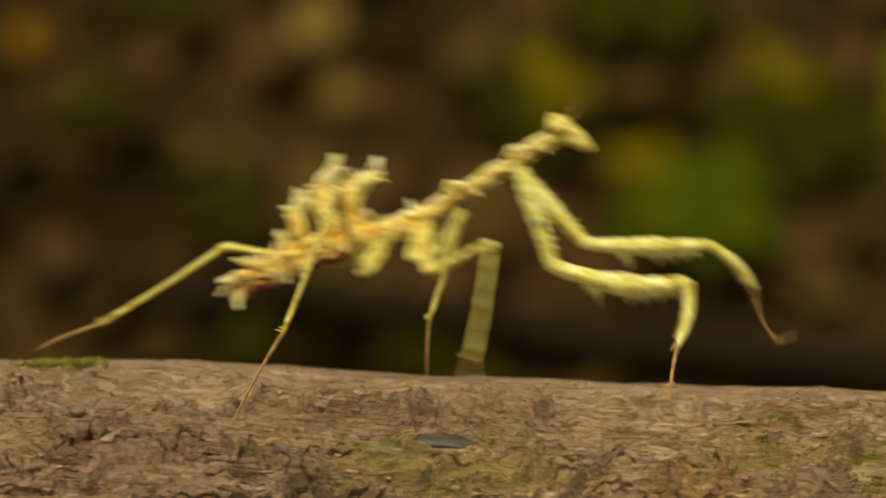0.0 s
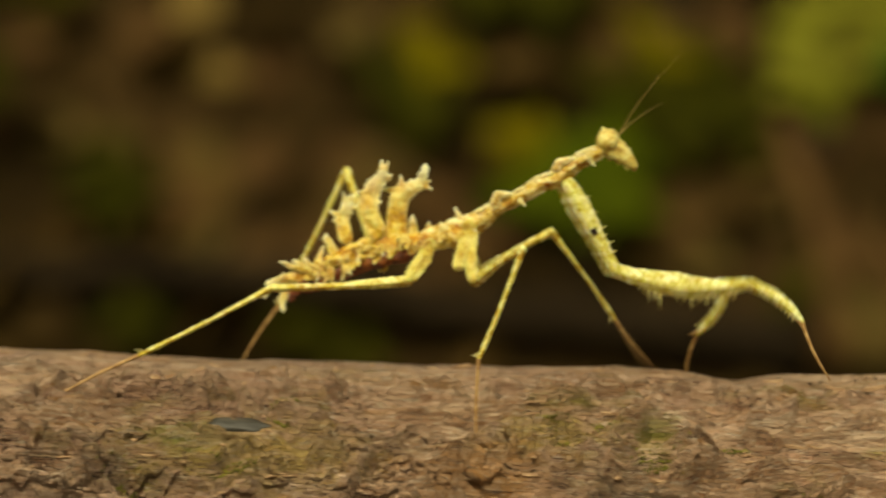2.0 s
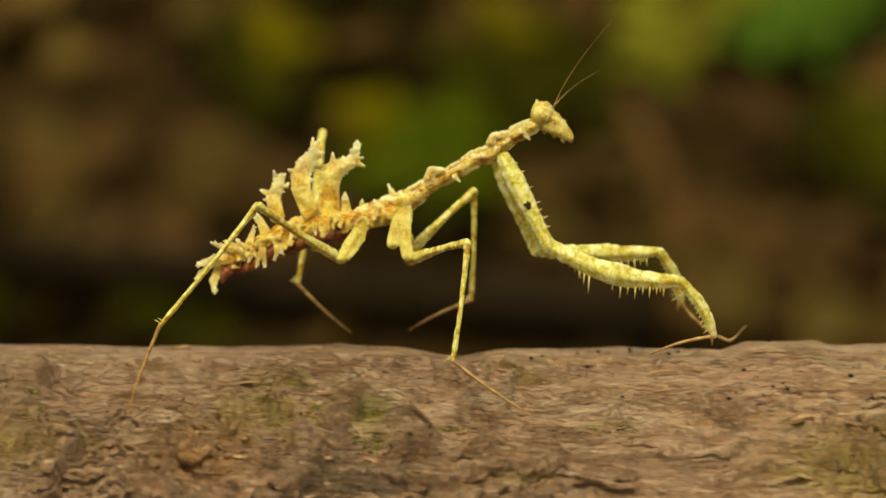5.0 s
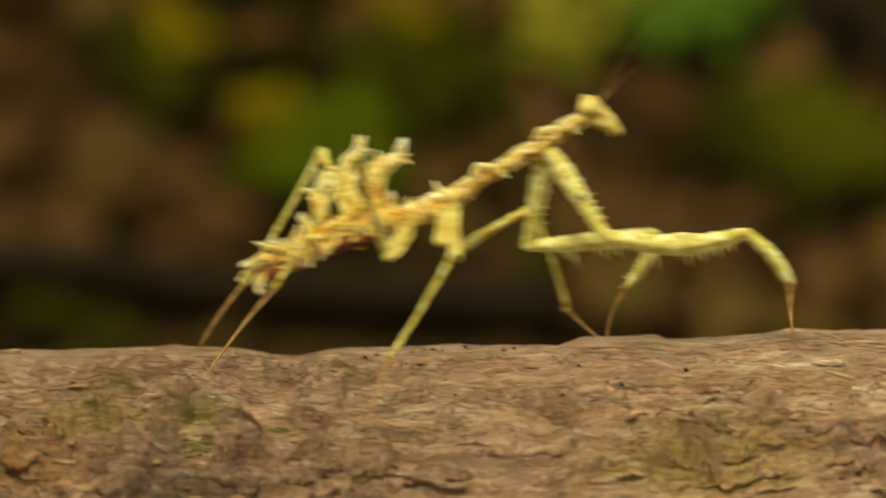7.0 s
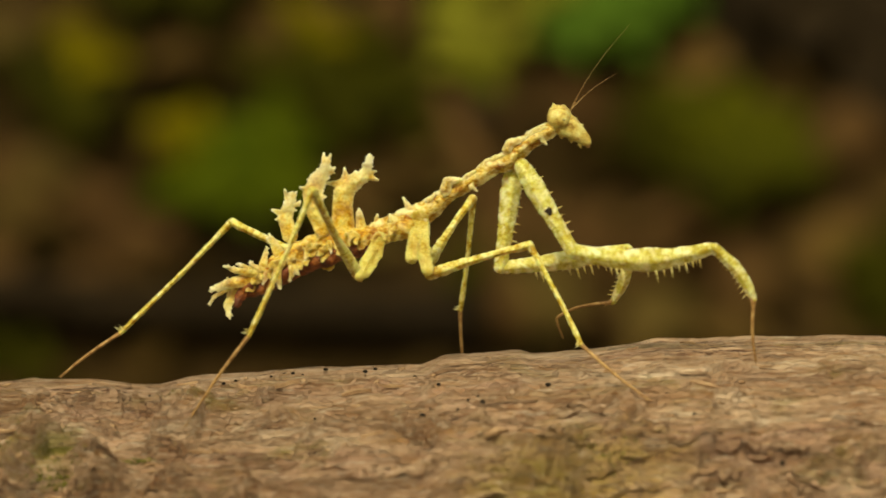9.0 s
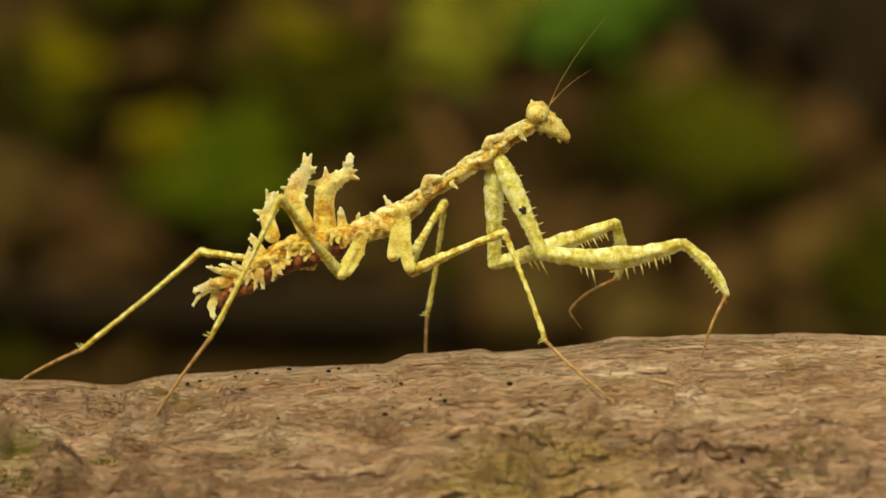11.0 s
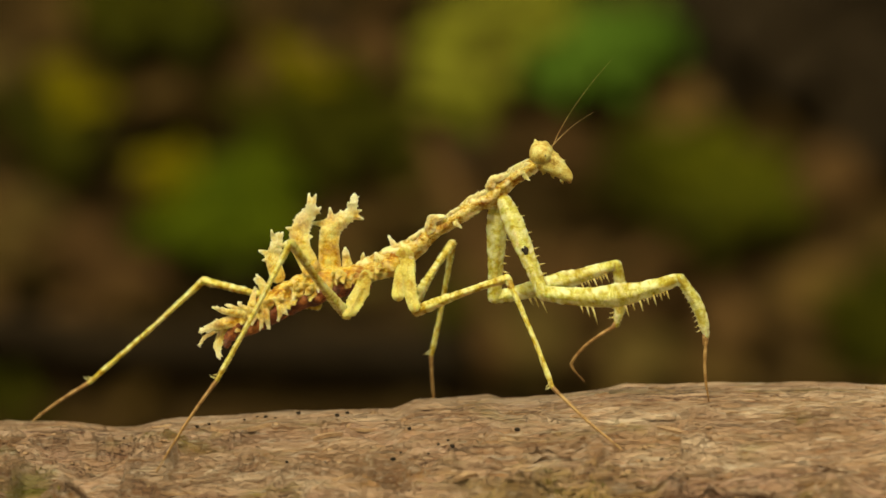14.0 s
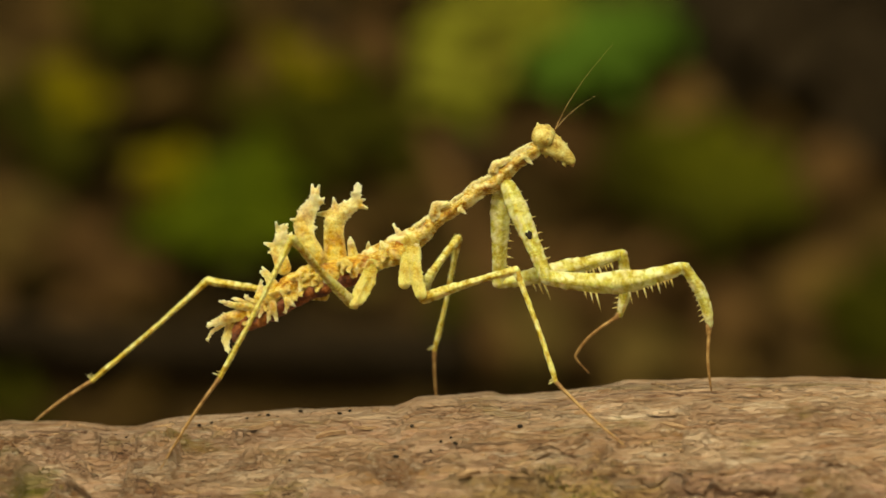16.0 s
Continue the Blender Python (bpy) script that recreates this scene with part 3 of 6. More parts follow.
# plates of bark, each torn loose along its lower edge
def bark_plate(x, v, half, tall, thick, seed):
    """A plate about (x, v) in millimetres: v runs over the bark, below zero towards the clearing."""
    nu, nv = max(10, int(half * 10)), 7
    verts, faces = [], []
    for i in range(nu + 1):
        s = 2 * i / nu - 1
        u = x + s * half
        hull = max(0.0, 1 - s ** 4) ** 0.5
        wob = noise.noise(Vector((u * 0.5, seed, 0.0))) * 0.6 + noise.noise(Vector((u * 1.6, seed, 3.0))) * 0.25 + noise.noise(Vector((u * 5.0, seed, 7.0))) * 0.12
        low = v - tall * hull * (1 + wob)
        high = v + tall * hull * (0.8 + noise.noise(Vector((u * 0.7, seed, 9.0))) * 0.5) + 0.05
        for j in range(nv + 2):
            f = min(1.0, j / nv)
            vv = high + (low - high) * f
            lift = thick * hull * (f ** 1.5) * (0.8 + 0.5 * noise.noise(Vector((u * 1.2, vv * 2.0, seed))))
            lift += (0.16 * noise.noise(Vector((u * 2.4, vv * 4.0, seed + 5.0))) + 0.1 * noise.noise(Vector((u * 5.0, vv * 6.0, seed)))) * f
            if j == 0:
                lift = -0.12
            if j == nv + 1:
                lift, vv = -0.25, vv + 0.22
            verts.append(log_point(u * MM, vv / 28.0, lift * MM))
    n = nv + 2
    for i in range(nu):
        for j in range(n - 1):
            faces.append((i * n + j, i * n + j + 1, (i + 1) * n + j + 1, (i + 1) * n + j))
    mesh = bpy.data.meshes.new("bark_plate")
    mesh.from_pydata(verts, [], faces)
    mesh.materials.append(bark)
    mesh.shade_smooth()
    ob = new("bark_plate", mesh)
    ob.parent = log
    return ob


rnd = random.Random(21)
spots = []
while len(spots) < 280:
    deep = rnd.random() ** 0.6
    q = (rnd.uniform(-99, 40), -2.0 - 22 * deep, deep)
    if rnd.random() < 0.08 + crumble(*q[:2]):
        spots.append(q)
for i, (x, v, deep) in enumerate(spots):
    k = (0.28 + 0.85 * deep) * (1.0 if x < -5 else 0.8) * rnd.choice((0.5, 0.8, 1.0, 1.35))
    bark_plate(x, v, rnd.uniform(0.8, 3.6) * k, rnd.uniform(0.28, 0.8) * k, rnd.uniform(0.35, 0.9) * k, i * 7.7)

# thin slivers of bark, loose at one edge
rnd = random.Random(11)
slivers = []
for i in range(7):
    bm = bmesh.new()
    n, ln = 9, rnd.uniform(0.5, 1.0)
    top, low = [], []
    for j in range(n):
        f = j / (n - 1)
        w = (0.10 + 0.22 * math.sin(math.pi * min(1, f * 1.15 + 0.05)) * rnd.uniform(0.6, 1.2)) * ln
        for s in (-1, 1):
            q = Vector(((f - 0.5) * 2.2 * ln, s * w + rnd.uniform(-0.04, 0.04), 0.10 * math.sin(3 * f + i) + 0.05 * rnd.random())) * MM
            top.append(bm.verts.new(q + Vector((0, 0, 0.13 * MM))))
            low.append(bm.verts.new(q - Vector((0, 0, 0.05 * MM))))
    for j in range(n - 1):
        a, b, c, d = 2 * j, 2 * j + 1, 2 * j + 3, 2 * j + 2
        bm.faces.new((top[a], top[b], top[c], top[d]))
        bm.faces.new((low[a], low[d], low[c], low[b]))
        bm.faces.new((top[a], top[d], low[d], low[a]))
        bm.faces.new((top[b], low[b], low[c], top[c]))
    bm.faces.new((top[0], low[0], low[1], top[1]))
    bm.faces.new((top[-2], top[-1], low[-1], low[-2]))
    mesh = bpy.data.meshes.new("bark_flake")
    bmesh.ops.recalc_face_normals(bm, faces=bm.faces)
    bm.to_mesh(mesh)
    bm.free()
    mesh.materials.append(flake_tan)
    slivers.append(mesh)
placed = [(9.8, -0.238), (16.0, -0.335), (-5.6, -0.165), (-15.5, -0.136), (1.4, -0.158), (-6.7, -0.452), (1.7, -0.508), (11.2, -0.568), (20.2, -0.576), (-53.4, -0.313), (-74.2, -0.358),
          (-63.8, -0.313), (-12.7, -0.187), (-7.9, -0.195)]
placed += [(rnd.uniform(-98, 40), -rnd.uniform(0.04, 0.95)) for _ in range(70)]
placed += [(rnd.gauss(7, 6), -rnd.uniform(0.48, 0.85)) for _ in range(60)] + [(rnd.gauss(-30, 9), -rnd.uniform(0.3, 0.85)) for _ in range(70)] + [(rnd.uniform(-70, -40), -rnd.uniform(0.35, 0.85)) for _ in range(60)] + [(rnd.uniform(-95, 38), rnd.uniform(-0.03, 0.06)) for _ in range(24)]
for i, (x, a) in enumerate(placed):
    ob = new("bark_flake", slivers[i % 7])
    on_log(ob, x, a, rnd.uniform(-18, 18), rnd.uniform(-30, 10), 0.05 * MM)
    k = (1.0 if i < 14 else rnd.uniform(0.2, 0.55) if i < 84 else rnd.uniform(0.25, 0.8))
    ob.scale = (k * rnd.uniform(0.8, 1.5), k * rnd.uniform(0.45, 0.9), k * rnd.uniform(0.8, 1.6))
    ob.parent = log

# black pellets lying on the bark
bm = bmesh.new()
blob(bm, (0, 0, 0.09 * MM), 0.14 * MM, 5, 0.8, 1.2)
pellet = tagged(part("dropping", bm, dark), "tiny black dropping lying on the bark", "dropping", "droppings on the log")
SPECKS = [(-14.0, -0.014), (-13.1, 0.007), (-12.5, 0.007), (-11.8, -0.01), (-20.6, -0.079), (-18.2, -0.165), (-8.2, -0.18), (-6.7, 0.043), (-10.7, -0.305), (-8.0, -0.366), (-9.0, -0.351), (-5.7, -0.143),
          (-2.2, -0.253), (-2.8, -0.32), (-3.3, -0.388), (0.5, -0.312), (-0.2, -0.328), (0.8, -0.335), (5.3, -0.261), (15.1, -0.444), (16.7, -0.551), (20.7, -0.636), (-7.4, 0.0), (-14.4, -0.029),
          (-9.6, -0.305), (-0.9, -0.366), (2.6, -0.122), (-46.0, -0.129), (-16.5, -0.02), (-17.3, -0.06), (-22.5, -0.05), (-3.9, -0.06), (-10.2, 0.02)]
for i, (x, a) in enumerate(SPECKS):
    ob = pellet if i == 0 else copy_thing(pellet, Matrix())
    on_log(ob, x, a, 40 * i)
    k = (1.25 if i in (14, 18, 21) else 0.65 + 0.4 * ((i * 7) % 5) / 4)
    ob.scale = (k, k, k)

# crumbs of wood and grit, too many to count
bm = bmesh.new()
for i in range(420):
    p = log_point(rnd.uniform(-0.1, 0.042), -rnd.uniform(-0.05, 0.9))
    made = bmesh.ops.create_icosphere(bm, subdivisions=1, radius=rnd.uniform(0.06, 0.22) * MM)["verts"]
    for q in made:
        q.co = Vector((q.co.x * rnd.uniform(1, 1.8), q.co.y, q.co.z * 0.7)) + p
tagged(part("wood_crumbs", bm, flake_tan), "pale crumbs of rotten wood on the log", "crumbs", kind="stuff")


def moss_tuft(x, a, wide, tall, count, seed):
    r = random.Random(seed)
    bm = bmesh.new()
    for _ in range(count):
        d = r.gauss(0, 0.45) * wide
        o = log_point((x + d) * MM, a + r.gauss(0, 0.35) * wide / 28 * 0.6)
        up = (Vector((0, math.sin(a), math.cos(a))) + Vector((r.uniform(-0.8, 0.8), r.uniform(-0.6, 0.6), 0.2))).normalized()
        h = tall * r.uniform(0.3, 0.8) * MM
        tube(bm, [o - up * 0.1 * MM, o + up * h * 0.5, o + up * h + Vector((r.uniform(-0.2, 0.2), 0, -0.1)) * h], [0.03 * MM, 0.05 * MM, 0.008 * MM], 4)
    return tagged(part("moss_tuft", bm, moss_green), "small green moss tuft growing on the bark", "moss", "moss on the log")


for i, (x, a, w, h, c) in enumerate([(-88.6, 0.0, 1.5, 0.8, 90), (-86.3, -0.03, 2.2, 1.0, 150), (-25.5, -0.36, 0.6, 0.5, 30), (-28.3, -0.343, 0.9, 0.4, 40), (-53.8, -0.298, 0.7, 0.4, 30), (-28.1, -0.517, 1.6, 0.5, 70),
                                     (7.4, -0.549, 1.4, 0.5, 22), (-22.5, -0.421, 1.2, 0.35, 45), (-54.8, -0.40, 0.9, 0.5, 40), (-31.8, -0.389, 0.8, 0.45, 40), (-80.3, -0.429, 0.6, 0.35, 25), (-35.7, -0.444, 1.3, 0.4, 50),
                                     (-65.0, -0.62, 2.0, 0.5, 80), (-58.0, -0.60, 1.6, 0.5, 60), (9.5, -0.60, 1.8, 0.4, 25), (-17.0, -0.66, 1.6, 0.5, 60)]):
    moss_tuft(x, a, w * 1.2, h, int(c * 2.2), 100 + i)


# ---- the ground: one sheet, falling behind the log and rising to a bank ----
def ground_z(x, y):
    r = math.hypot(x * 0.55, y)
    if y < 0:
        base = 0.0
    else:
        base = float(np.interp(y, [0, 0.06, 0.25, 0.45, 0.58, 0.80, 1.2, 3.0, 8.0, 20.0], [0, 0, -0.09, -0.15, -0.14, 0.12, 0.24, 0.6, 1.2, 1.4]))
    return base + (noise.noise(Vector((x * 9, y * 9, 0))) * 0.016 + noise.noise(Vector((x * 34, y * 34, 4))) * 0.006) * min(1, 0.15 + r * 3) - 0.004


def ground():
    def steps(inner, fine, far):
        s = list(np.arange(-inner, inner + 1e-6, fine))
        d = inner
        while d < far:
            d *= 1.35
            s = [-d] + s + [d]
        return s
    xs, ys = steps(0.5, 0.016, 300), [y for y in steps(1.2, 0.016, 300) if y > 1.2 or y < -1.2 or -0.5 < y <= 1.2]
    verts = [(x, y, ground_z(x, y)) for y in ys for x in xs]
    w = len(xs)
    faces = [(j * w + i, j * w + i + 1, (j + 1) * w + i + 1, (j + 1) * w + i) for j in range(len(ys) - 1) for i in range(w - 1)]
    mesh = bpy.data.meshes.new("ground")
    mesh.from_pydata(verts, [], faces)
    mesh.materials.append(soil)
    mesh.shade_smooth()
    return tagged(new("ground", mesh), "forest soil rising to a bank, darkened for the tree shade", "ground", kind="structure")


ground()


# ---- the bank behind: plants, dead leaves and stems ----
def bank_place(x, z, off=0.014):
    """Where the line from the clearing through (x, z), given at 0.7 m, meets the bank."""
    eye = Vector((-10, -300, 107))
    for i in range(200):
        y = 420 + i * 3
        f = (y - eye.y) / (700 - eye.y)
        p = Vector((eye.x + (x - eye.x) * f, y, eye.z + (z - eye.z) * f)) * MM
        if p.z <= ground_z(p.x, p.y):
            break
    return p - Vector((0, off, -0.004))


def leaf_blade(bm, length, width, curl, seed, n=9):
    """A pointed leaf along x from its stalk, folded a little at the midrib, with thickness."""
    r = random.Random(seed)
    rows = []
    for i in range(n):
        f = i / (n - 1)
        w = width * 0.5 * (math.sin(math.pi * f ** 0.8) ** 0.8 if 0 < f < 1 else 0.02) * r.uniform(0.93, 1.06)
        z = curl * length * (f * f) - 0.1 * length * f
        row = []
        for s in (-1, -0.5, 0, 0.5, 1):
            row.append(Vector((f * length, s * w, z + abs(s) * w * 0.28 + r.uniform(-0.01, 0.01) * length)))
        rows.append([bm.verts.new(q) for q in row] + [bm.verts.new(q - Vector((0, 0, 0.0006))) for q in row])
    for a, b in zip(rows, rows[1:]):
        for s in range(4):
            bm.faces.new((a[s], a[s + 1], b[s + 1], b[s]))
            bm.faces.new((a[s + 5], b[s + 5], b[s + 6], a[s + 6]))
        bm.faces.new((a[0], b[0], b[5], a[5]))
        bm.faces.new((a[4], a[9], b[9], b[4]))


def sprig(x, z, size, kind, leaves, seed, label):
    """A low plant: a stem rooted in the bank and leaves that face the light and the clearing."""
    r = random.Random(seed)
    c = bank_place(x, z)
    root = Vector((c.x + r.uniform(-0.004, 0.004), c.y + 0.012, 0))
    root.z = ground_z(root.x, root.y)
    base = tagged(new("leafy_plant"), label, "plant", "plants on the bank")
    base.location = root
    bm = bmesh.new()
    top = c - root
    line = curve_points([Vector((0, 0, -0.004)), top * 0.5 + Vector((0.003, 0.004, 0)), top], 8)
    tube(bm, line, [0.0016, 0.0015, 0.0014, 0.0013, 0.0012, 0.0011, 0.001, 0.0008], 6)
    part("stem", bm, LEAF["olive"], base, "thin plant stem")
    for i in range(leaves):
        bm = bmesh.new()
        ln = size * MM * r.uniform(0.55, 0.8)
        leaf_blade(bm, ln, ln * r.uniform(0.55, 0.75), r.uniform(-0.2, 0.15), seed * 31 + i)
        ob = part("leaf", bm, LEAF[kind], base)
        turn = 360 * i / leaves + r.uniform(-25, 25)
        ob.matrix_basis = Matrix.Translation(line[-1 - (i % 2)]) @ pose(0, 0, 0, 52 + r.uniform(-16, 16), 0, 0) @ pose(0, 0, 0, 0, r.uniform(-20, 5), turn)
    return base


# the near-black plants are added to darken the shaded parts of the bank
PLANTS = [(18, 30, 24, "lime", 7), (9, 18, 26, "lime", 8), (2, 7, 17, "lime", 5), (27, 12, 18, "jade", 5), (36, 15, 22, "jade", 6), (46, 22, 20, "jade", 6), (59, -10, 22, "moss", 5), (69, -16, 24, "moss", 6), (72, 28, 30, "shade_dark", 9), (88, 17, 32, "shade_dark", 9), (103, 30, 32, "shade_dark", 9), (86, 36, 30, "shade_dark", 8), (100, 4, 28, "shade_dark", 7), (64, -24, 20, "olive", 4),
          (-63, -12, 15, "yellow", 5), (-50, -23, 26, "green", 6), (-44, -15, 18, "green", 4), (-60, -25, 18, "green", 4), (-36, -26, 16, "olive", 4), (-33, 11, 18, "yellow", 3), (-92, -2, 24, "olive", 5), (-86, 6, 20, "yellow", 3), (-21, 0, 22, "olive", 5), (-30, -5, 20, "olive", 5), (-9, -4, 18, "olive", 4), (-27, 9, 20, "olive", 5), (45, -11, 20, "olive", 5), (-40, 2, 20, "olive", 4), (-62, 26, 22, "olive", 5), (-78, 28, 24, "olive", 5)]
PLANTS += [(-163, -24, 14, "olive", 4), (-160, -32, 16, "olive", 4), (-195, -7, 18, "olive", 4), (-180, 18, 20, "olive", 4), (100, -48, 24, "olive", 5), (-113, -60, 14, "olive", 4), (-157, -62, 16, "olive", 4), (-101, -66, 12, "olive", 3), (4, -42, 14, "olive", 3)]
SAY = {"shade_dark": "blackish plant standing in for shade on the bank", "moss": "dull yellow-green leafy plant on the bank", "jade": "fresh green broad-leaved plant on the bank", "lime": "bright yellow-green leafy plant on the bank", "green": "green broad-leaved plant on the bank", "olive": "dull olive leafy plant on the bank", "yellow": "yellowing leafy plant on the bank"}
for i, (x, z, size, kind, leaves) in enumerate(PLANTS):
    sprig(x, z, size, kind, leaves, 200 + i, SAY[kind])


def dead_leaf(x, z, size, kind, seed, label):
    r = random.Random(seed)
    bm = bmesh.new()
    leaf_blade(bm, size * MM, size * MM * r.uniform(0.6, 0.85), r.uniform(-0.1, 0.3), seed)
    ob = tagged(part("dead_leaf", bm, LEAF[kind]), label, "leaf", "dead leaves on the bank")
    bm = bmesh.new()
    tube(bm, [(-0.3 * size * MM, 0.004 * r.uniform(-1, 1), 0.001), (-0.1 * size * MM, 0.001, 0), (0.05 * size * MM, 0, 0)], [0.0005, 0.0007, 0.0008], 5)
    part("stalk", bm, LEAF["brown"], ob, "thin dry stalk")
    c = bank_place(x, z, 0.004)
    ob.matrix_basis = Matrix.Translation(c) @ pose(0, 0, 0, 46 + r.uniform(-10, 10), 0, 0) @ pose(-size * 0.5 * MM, 0, 0) @ pose(0, 0, 0, 0, 0, r.uniform(0, 360))
    return ob


DEAD = [(-12, 21, 16, "brown"), (-8, 28, 13, "brown"), (-139, 9, 16, "pale"), (-137, 0, 14, "pale"), (-141, 16, 12, "tan"), (-102, 5, 16, "tan"), (-120, -6, 16, "brown"), (-134, -27, 18, "brown"), (-97, -31, 18, "brown"), (-85, -33, 20, "brown"), (-112, -20, 16, "brown"),
        (-27, -31, 20, "brown"), (-20, -38, 16, "tan"), (-133, -55, 18, "tan"), (-118, -62, 16, "pale"), (-210, 4, 14, "orange"), (-204, 10, 12, "brown"), (-180, -16, 16, "brown"), (-170, 8, 14, "brown"), (-74, -44, 16, "brown"), (-60, -40, 12, "brown")]
# near-black leaves here are added for the dark gaps between the plants
DEAD += [(-140, -22, 18, "tan"), (-150, -30, 18, "tan"), (-128, -31, 18, "brown"), (-160, -17, 16, "tan"), (-86, -29, 20, "tan"), (-97, -20, 18, "tan"), (-76, -24, 14, "brown"), (80, 22, 26, "shade_dark"), (92, 10, 26, "shade_dark"), (70, 34, 24, "shade_dark"), (102, 26, 26, "shade_dark"), (84, 2, 22, "shade_dark"), (31, 32, 16, "shade_dark"), (-41, 24, 20, "shade_dark"), (-22, 28, 16, "shade_dark"), (-28, 20, 14, "shade_dark"), (22, -8, 16, "shade_dark"), (-160, 24, 22, "shade_dark"), (-78, -38, 22, "tan"), (-92, -42, 22, "brown"), (-105, -37, 20, "brown"), (-70, -33, 16, "brown"), (-140, -37, 20, "brown"), (-125, -41, 20, "brown"), (-150, -43, 18, "brown"), (-168, -44, 20, "brown"), (-112, -46, 16, "tan"), (-98, -24, 16, "tan"), (40, -34, 22, "brown"), (30, -28, 18, "brown"), (52, -40, 24, "brown"), (34, -46, 22, "brown"), (62, -48, 22, "brown"), (46, -54, 22, "brown"), (78, -40, 22, "brown"), (24, -50, 16, "tan"), (36, -62, 22, "tan"), (56, -64, 22, "tan"), (84, -60, 22, "brown"), (14, -12, 14, "brown"), (30, -4, 14, "brown"), (-14, -14, 14, "brown"), (-2, -28, 14, "tan"), (100, -20, 20, "brown"), (-152, 2, 14, "brown"), (-190, -40, 18, "brown")]
for i, (x, z, size, kind) in enumerate(DEAD):
    dead_leaf(x, z, size, kind, 300 + i, {"shade_dark": "black leaf standing in for shade on the bank", "pale": "pale straw-coloured dead leaf on the bank", "tan": "dull tan dead leaf on the bank", "brown": "reddish-brown dead leaf on the bank", "orange": "orange-yellow dead leaf on the bank"}[kind])

# dead stems leaning on the bank; the black ones stand in for the shaded hollow
for i, (a, b, r, kind) in enumerate([((-4, -4), (14, -60), 3.6, "brown"), ((6, -38), (20, -62), 2.6, "tan"), ((-170, -50), (-84, -53), 5.0, "shade_dark"), ((-92, -54), (6, -58), 6.0, "shade_dark"), ((-210, -50), (-160, -56), 4.5, "shade_dark")]):
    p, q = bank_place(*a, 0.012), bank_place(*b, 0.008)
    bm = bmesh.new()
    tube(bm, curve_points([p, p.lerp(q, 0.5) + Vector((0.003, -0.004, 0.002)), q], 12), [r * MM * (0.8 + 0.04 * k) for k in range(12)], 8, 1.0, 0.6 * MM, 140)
    branch = tagged(part("fallen_branch", bm, LEAF[kind]), "black branch standing in for the shaded hollow at the foot of the bank" if kind == "shade_dark" else "brown fallen branch leaning on the bank", "branch", "fallen branches on the bank")
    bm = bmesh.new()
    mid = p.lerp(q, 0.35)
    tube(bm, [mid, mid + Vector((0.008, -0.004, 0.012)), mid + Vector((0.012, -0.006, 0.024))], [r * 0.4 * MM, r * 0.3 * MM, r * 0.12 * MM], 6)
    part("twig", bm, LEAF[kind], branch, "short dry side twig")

# rotting litter over the bank and the hollow
rnd = random.Random(5)
bm = bmesh.new()
for i in range(1100):
    x, y = rnd.uniform(-0.34, 0.26), rnd.uniform(0.12, 0.95) if i < 300 else rnd.uniform(0.60, 0.86)
    piece = bmesh.new()
    s = rnd.uniform(0.010, 0.026)
    leaf_blade(piece, s, s * rnd.uniform(0.5, 0.8), rnd.uniform(-0.2, 0.4), 900 + i, 6)
    slope = 46 if y > 0.57 else -14
    m = Matrix.Translation((x, y, ground_z(x, y) + 0.003)) @ pose(0, 0, 0, slope + rnd.uniform(-20, 20), rnd.uniform(-15, 15), rnd.uniform(0, 360))
    piece.transform(m)
    mesh = bpy.data.meshes.new("piece")
    piece.to_mesh(mesh)
    piece.free()
    bm.from_mesh(mesh)
    bpy.data.meshes.remove(mesh)
tagged(part("leaf_litter", bm, litter_material()), "dark rotting leaf litter on the soil", "leaf litter", kind="stuff")


# ---- the mantis ----
def at(u, v, y=0.0):
    """A place on the mantis: u forward and v up from the body's root, y across, all in millimetres."""
    return Vector((u, y, v)) * MM


mantis = tagged(new("mantis"), "straw-yellow moss-mimic praying mantis nymph with leafy lobes walking on the log", "praying mantis")


def ball(bm, c, r, squash=(1, 1, 1), u=14, v=9):
    made = bmesh.ops.create_uvsphere(bm, u_segments=u, v_segments=v, radius=1)["verts"]
    for q in made:
        q.co = Vector(c) + Vector([q.co[i] * r * squash[i] for i in range(3)])


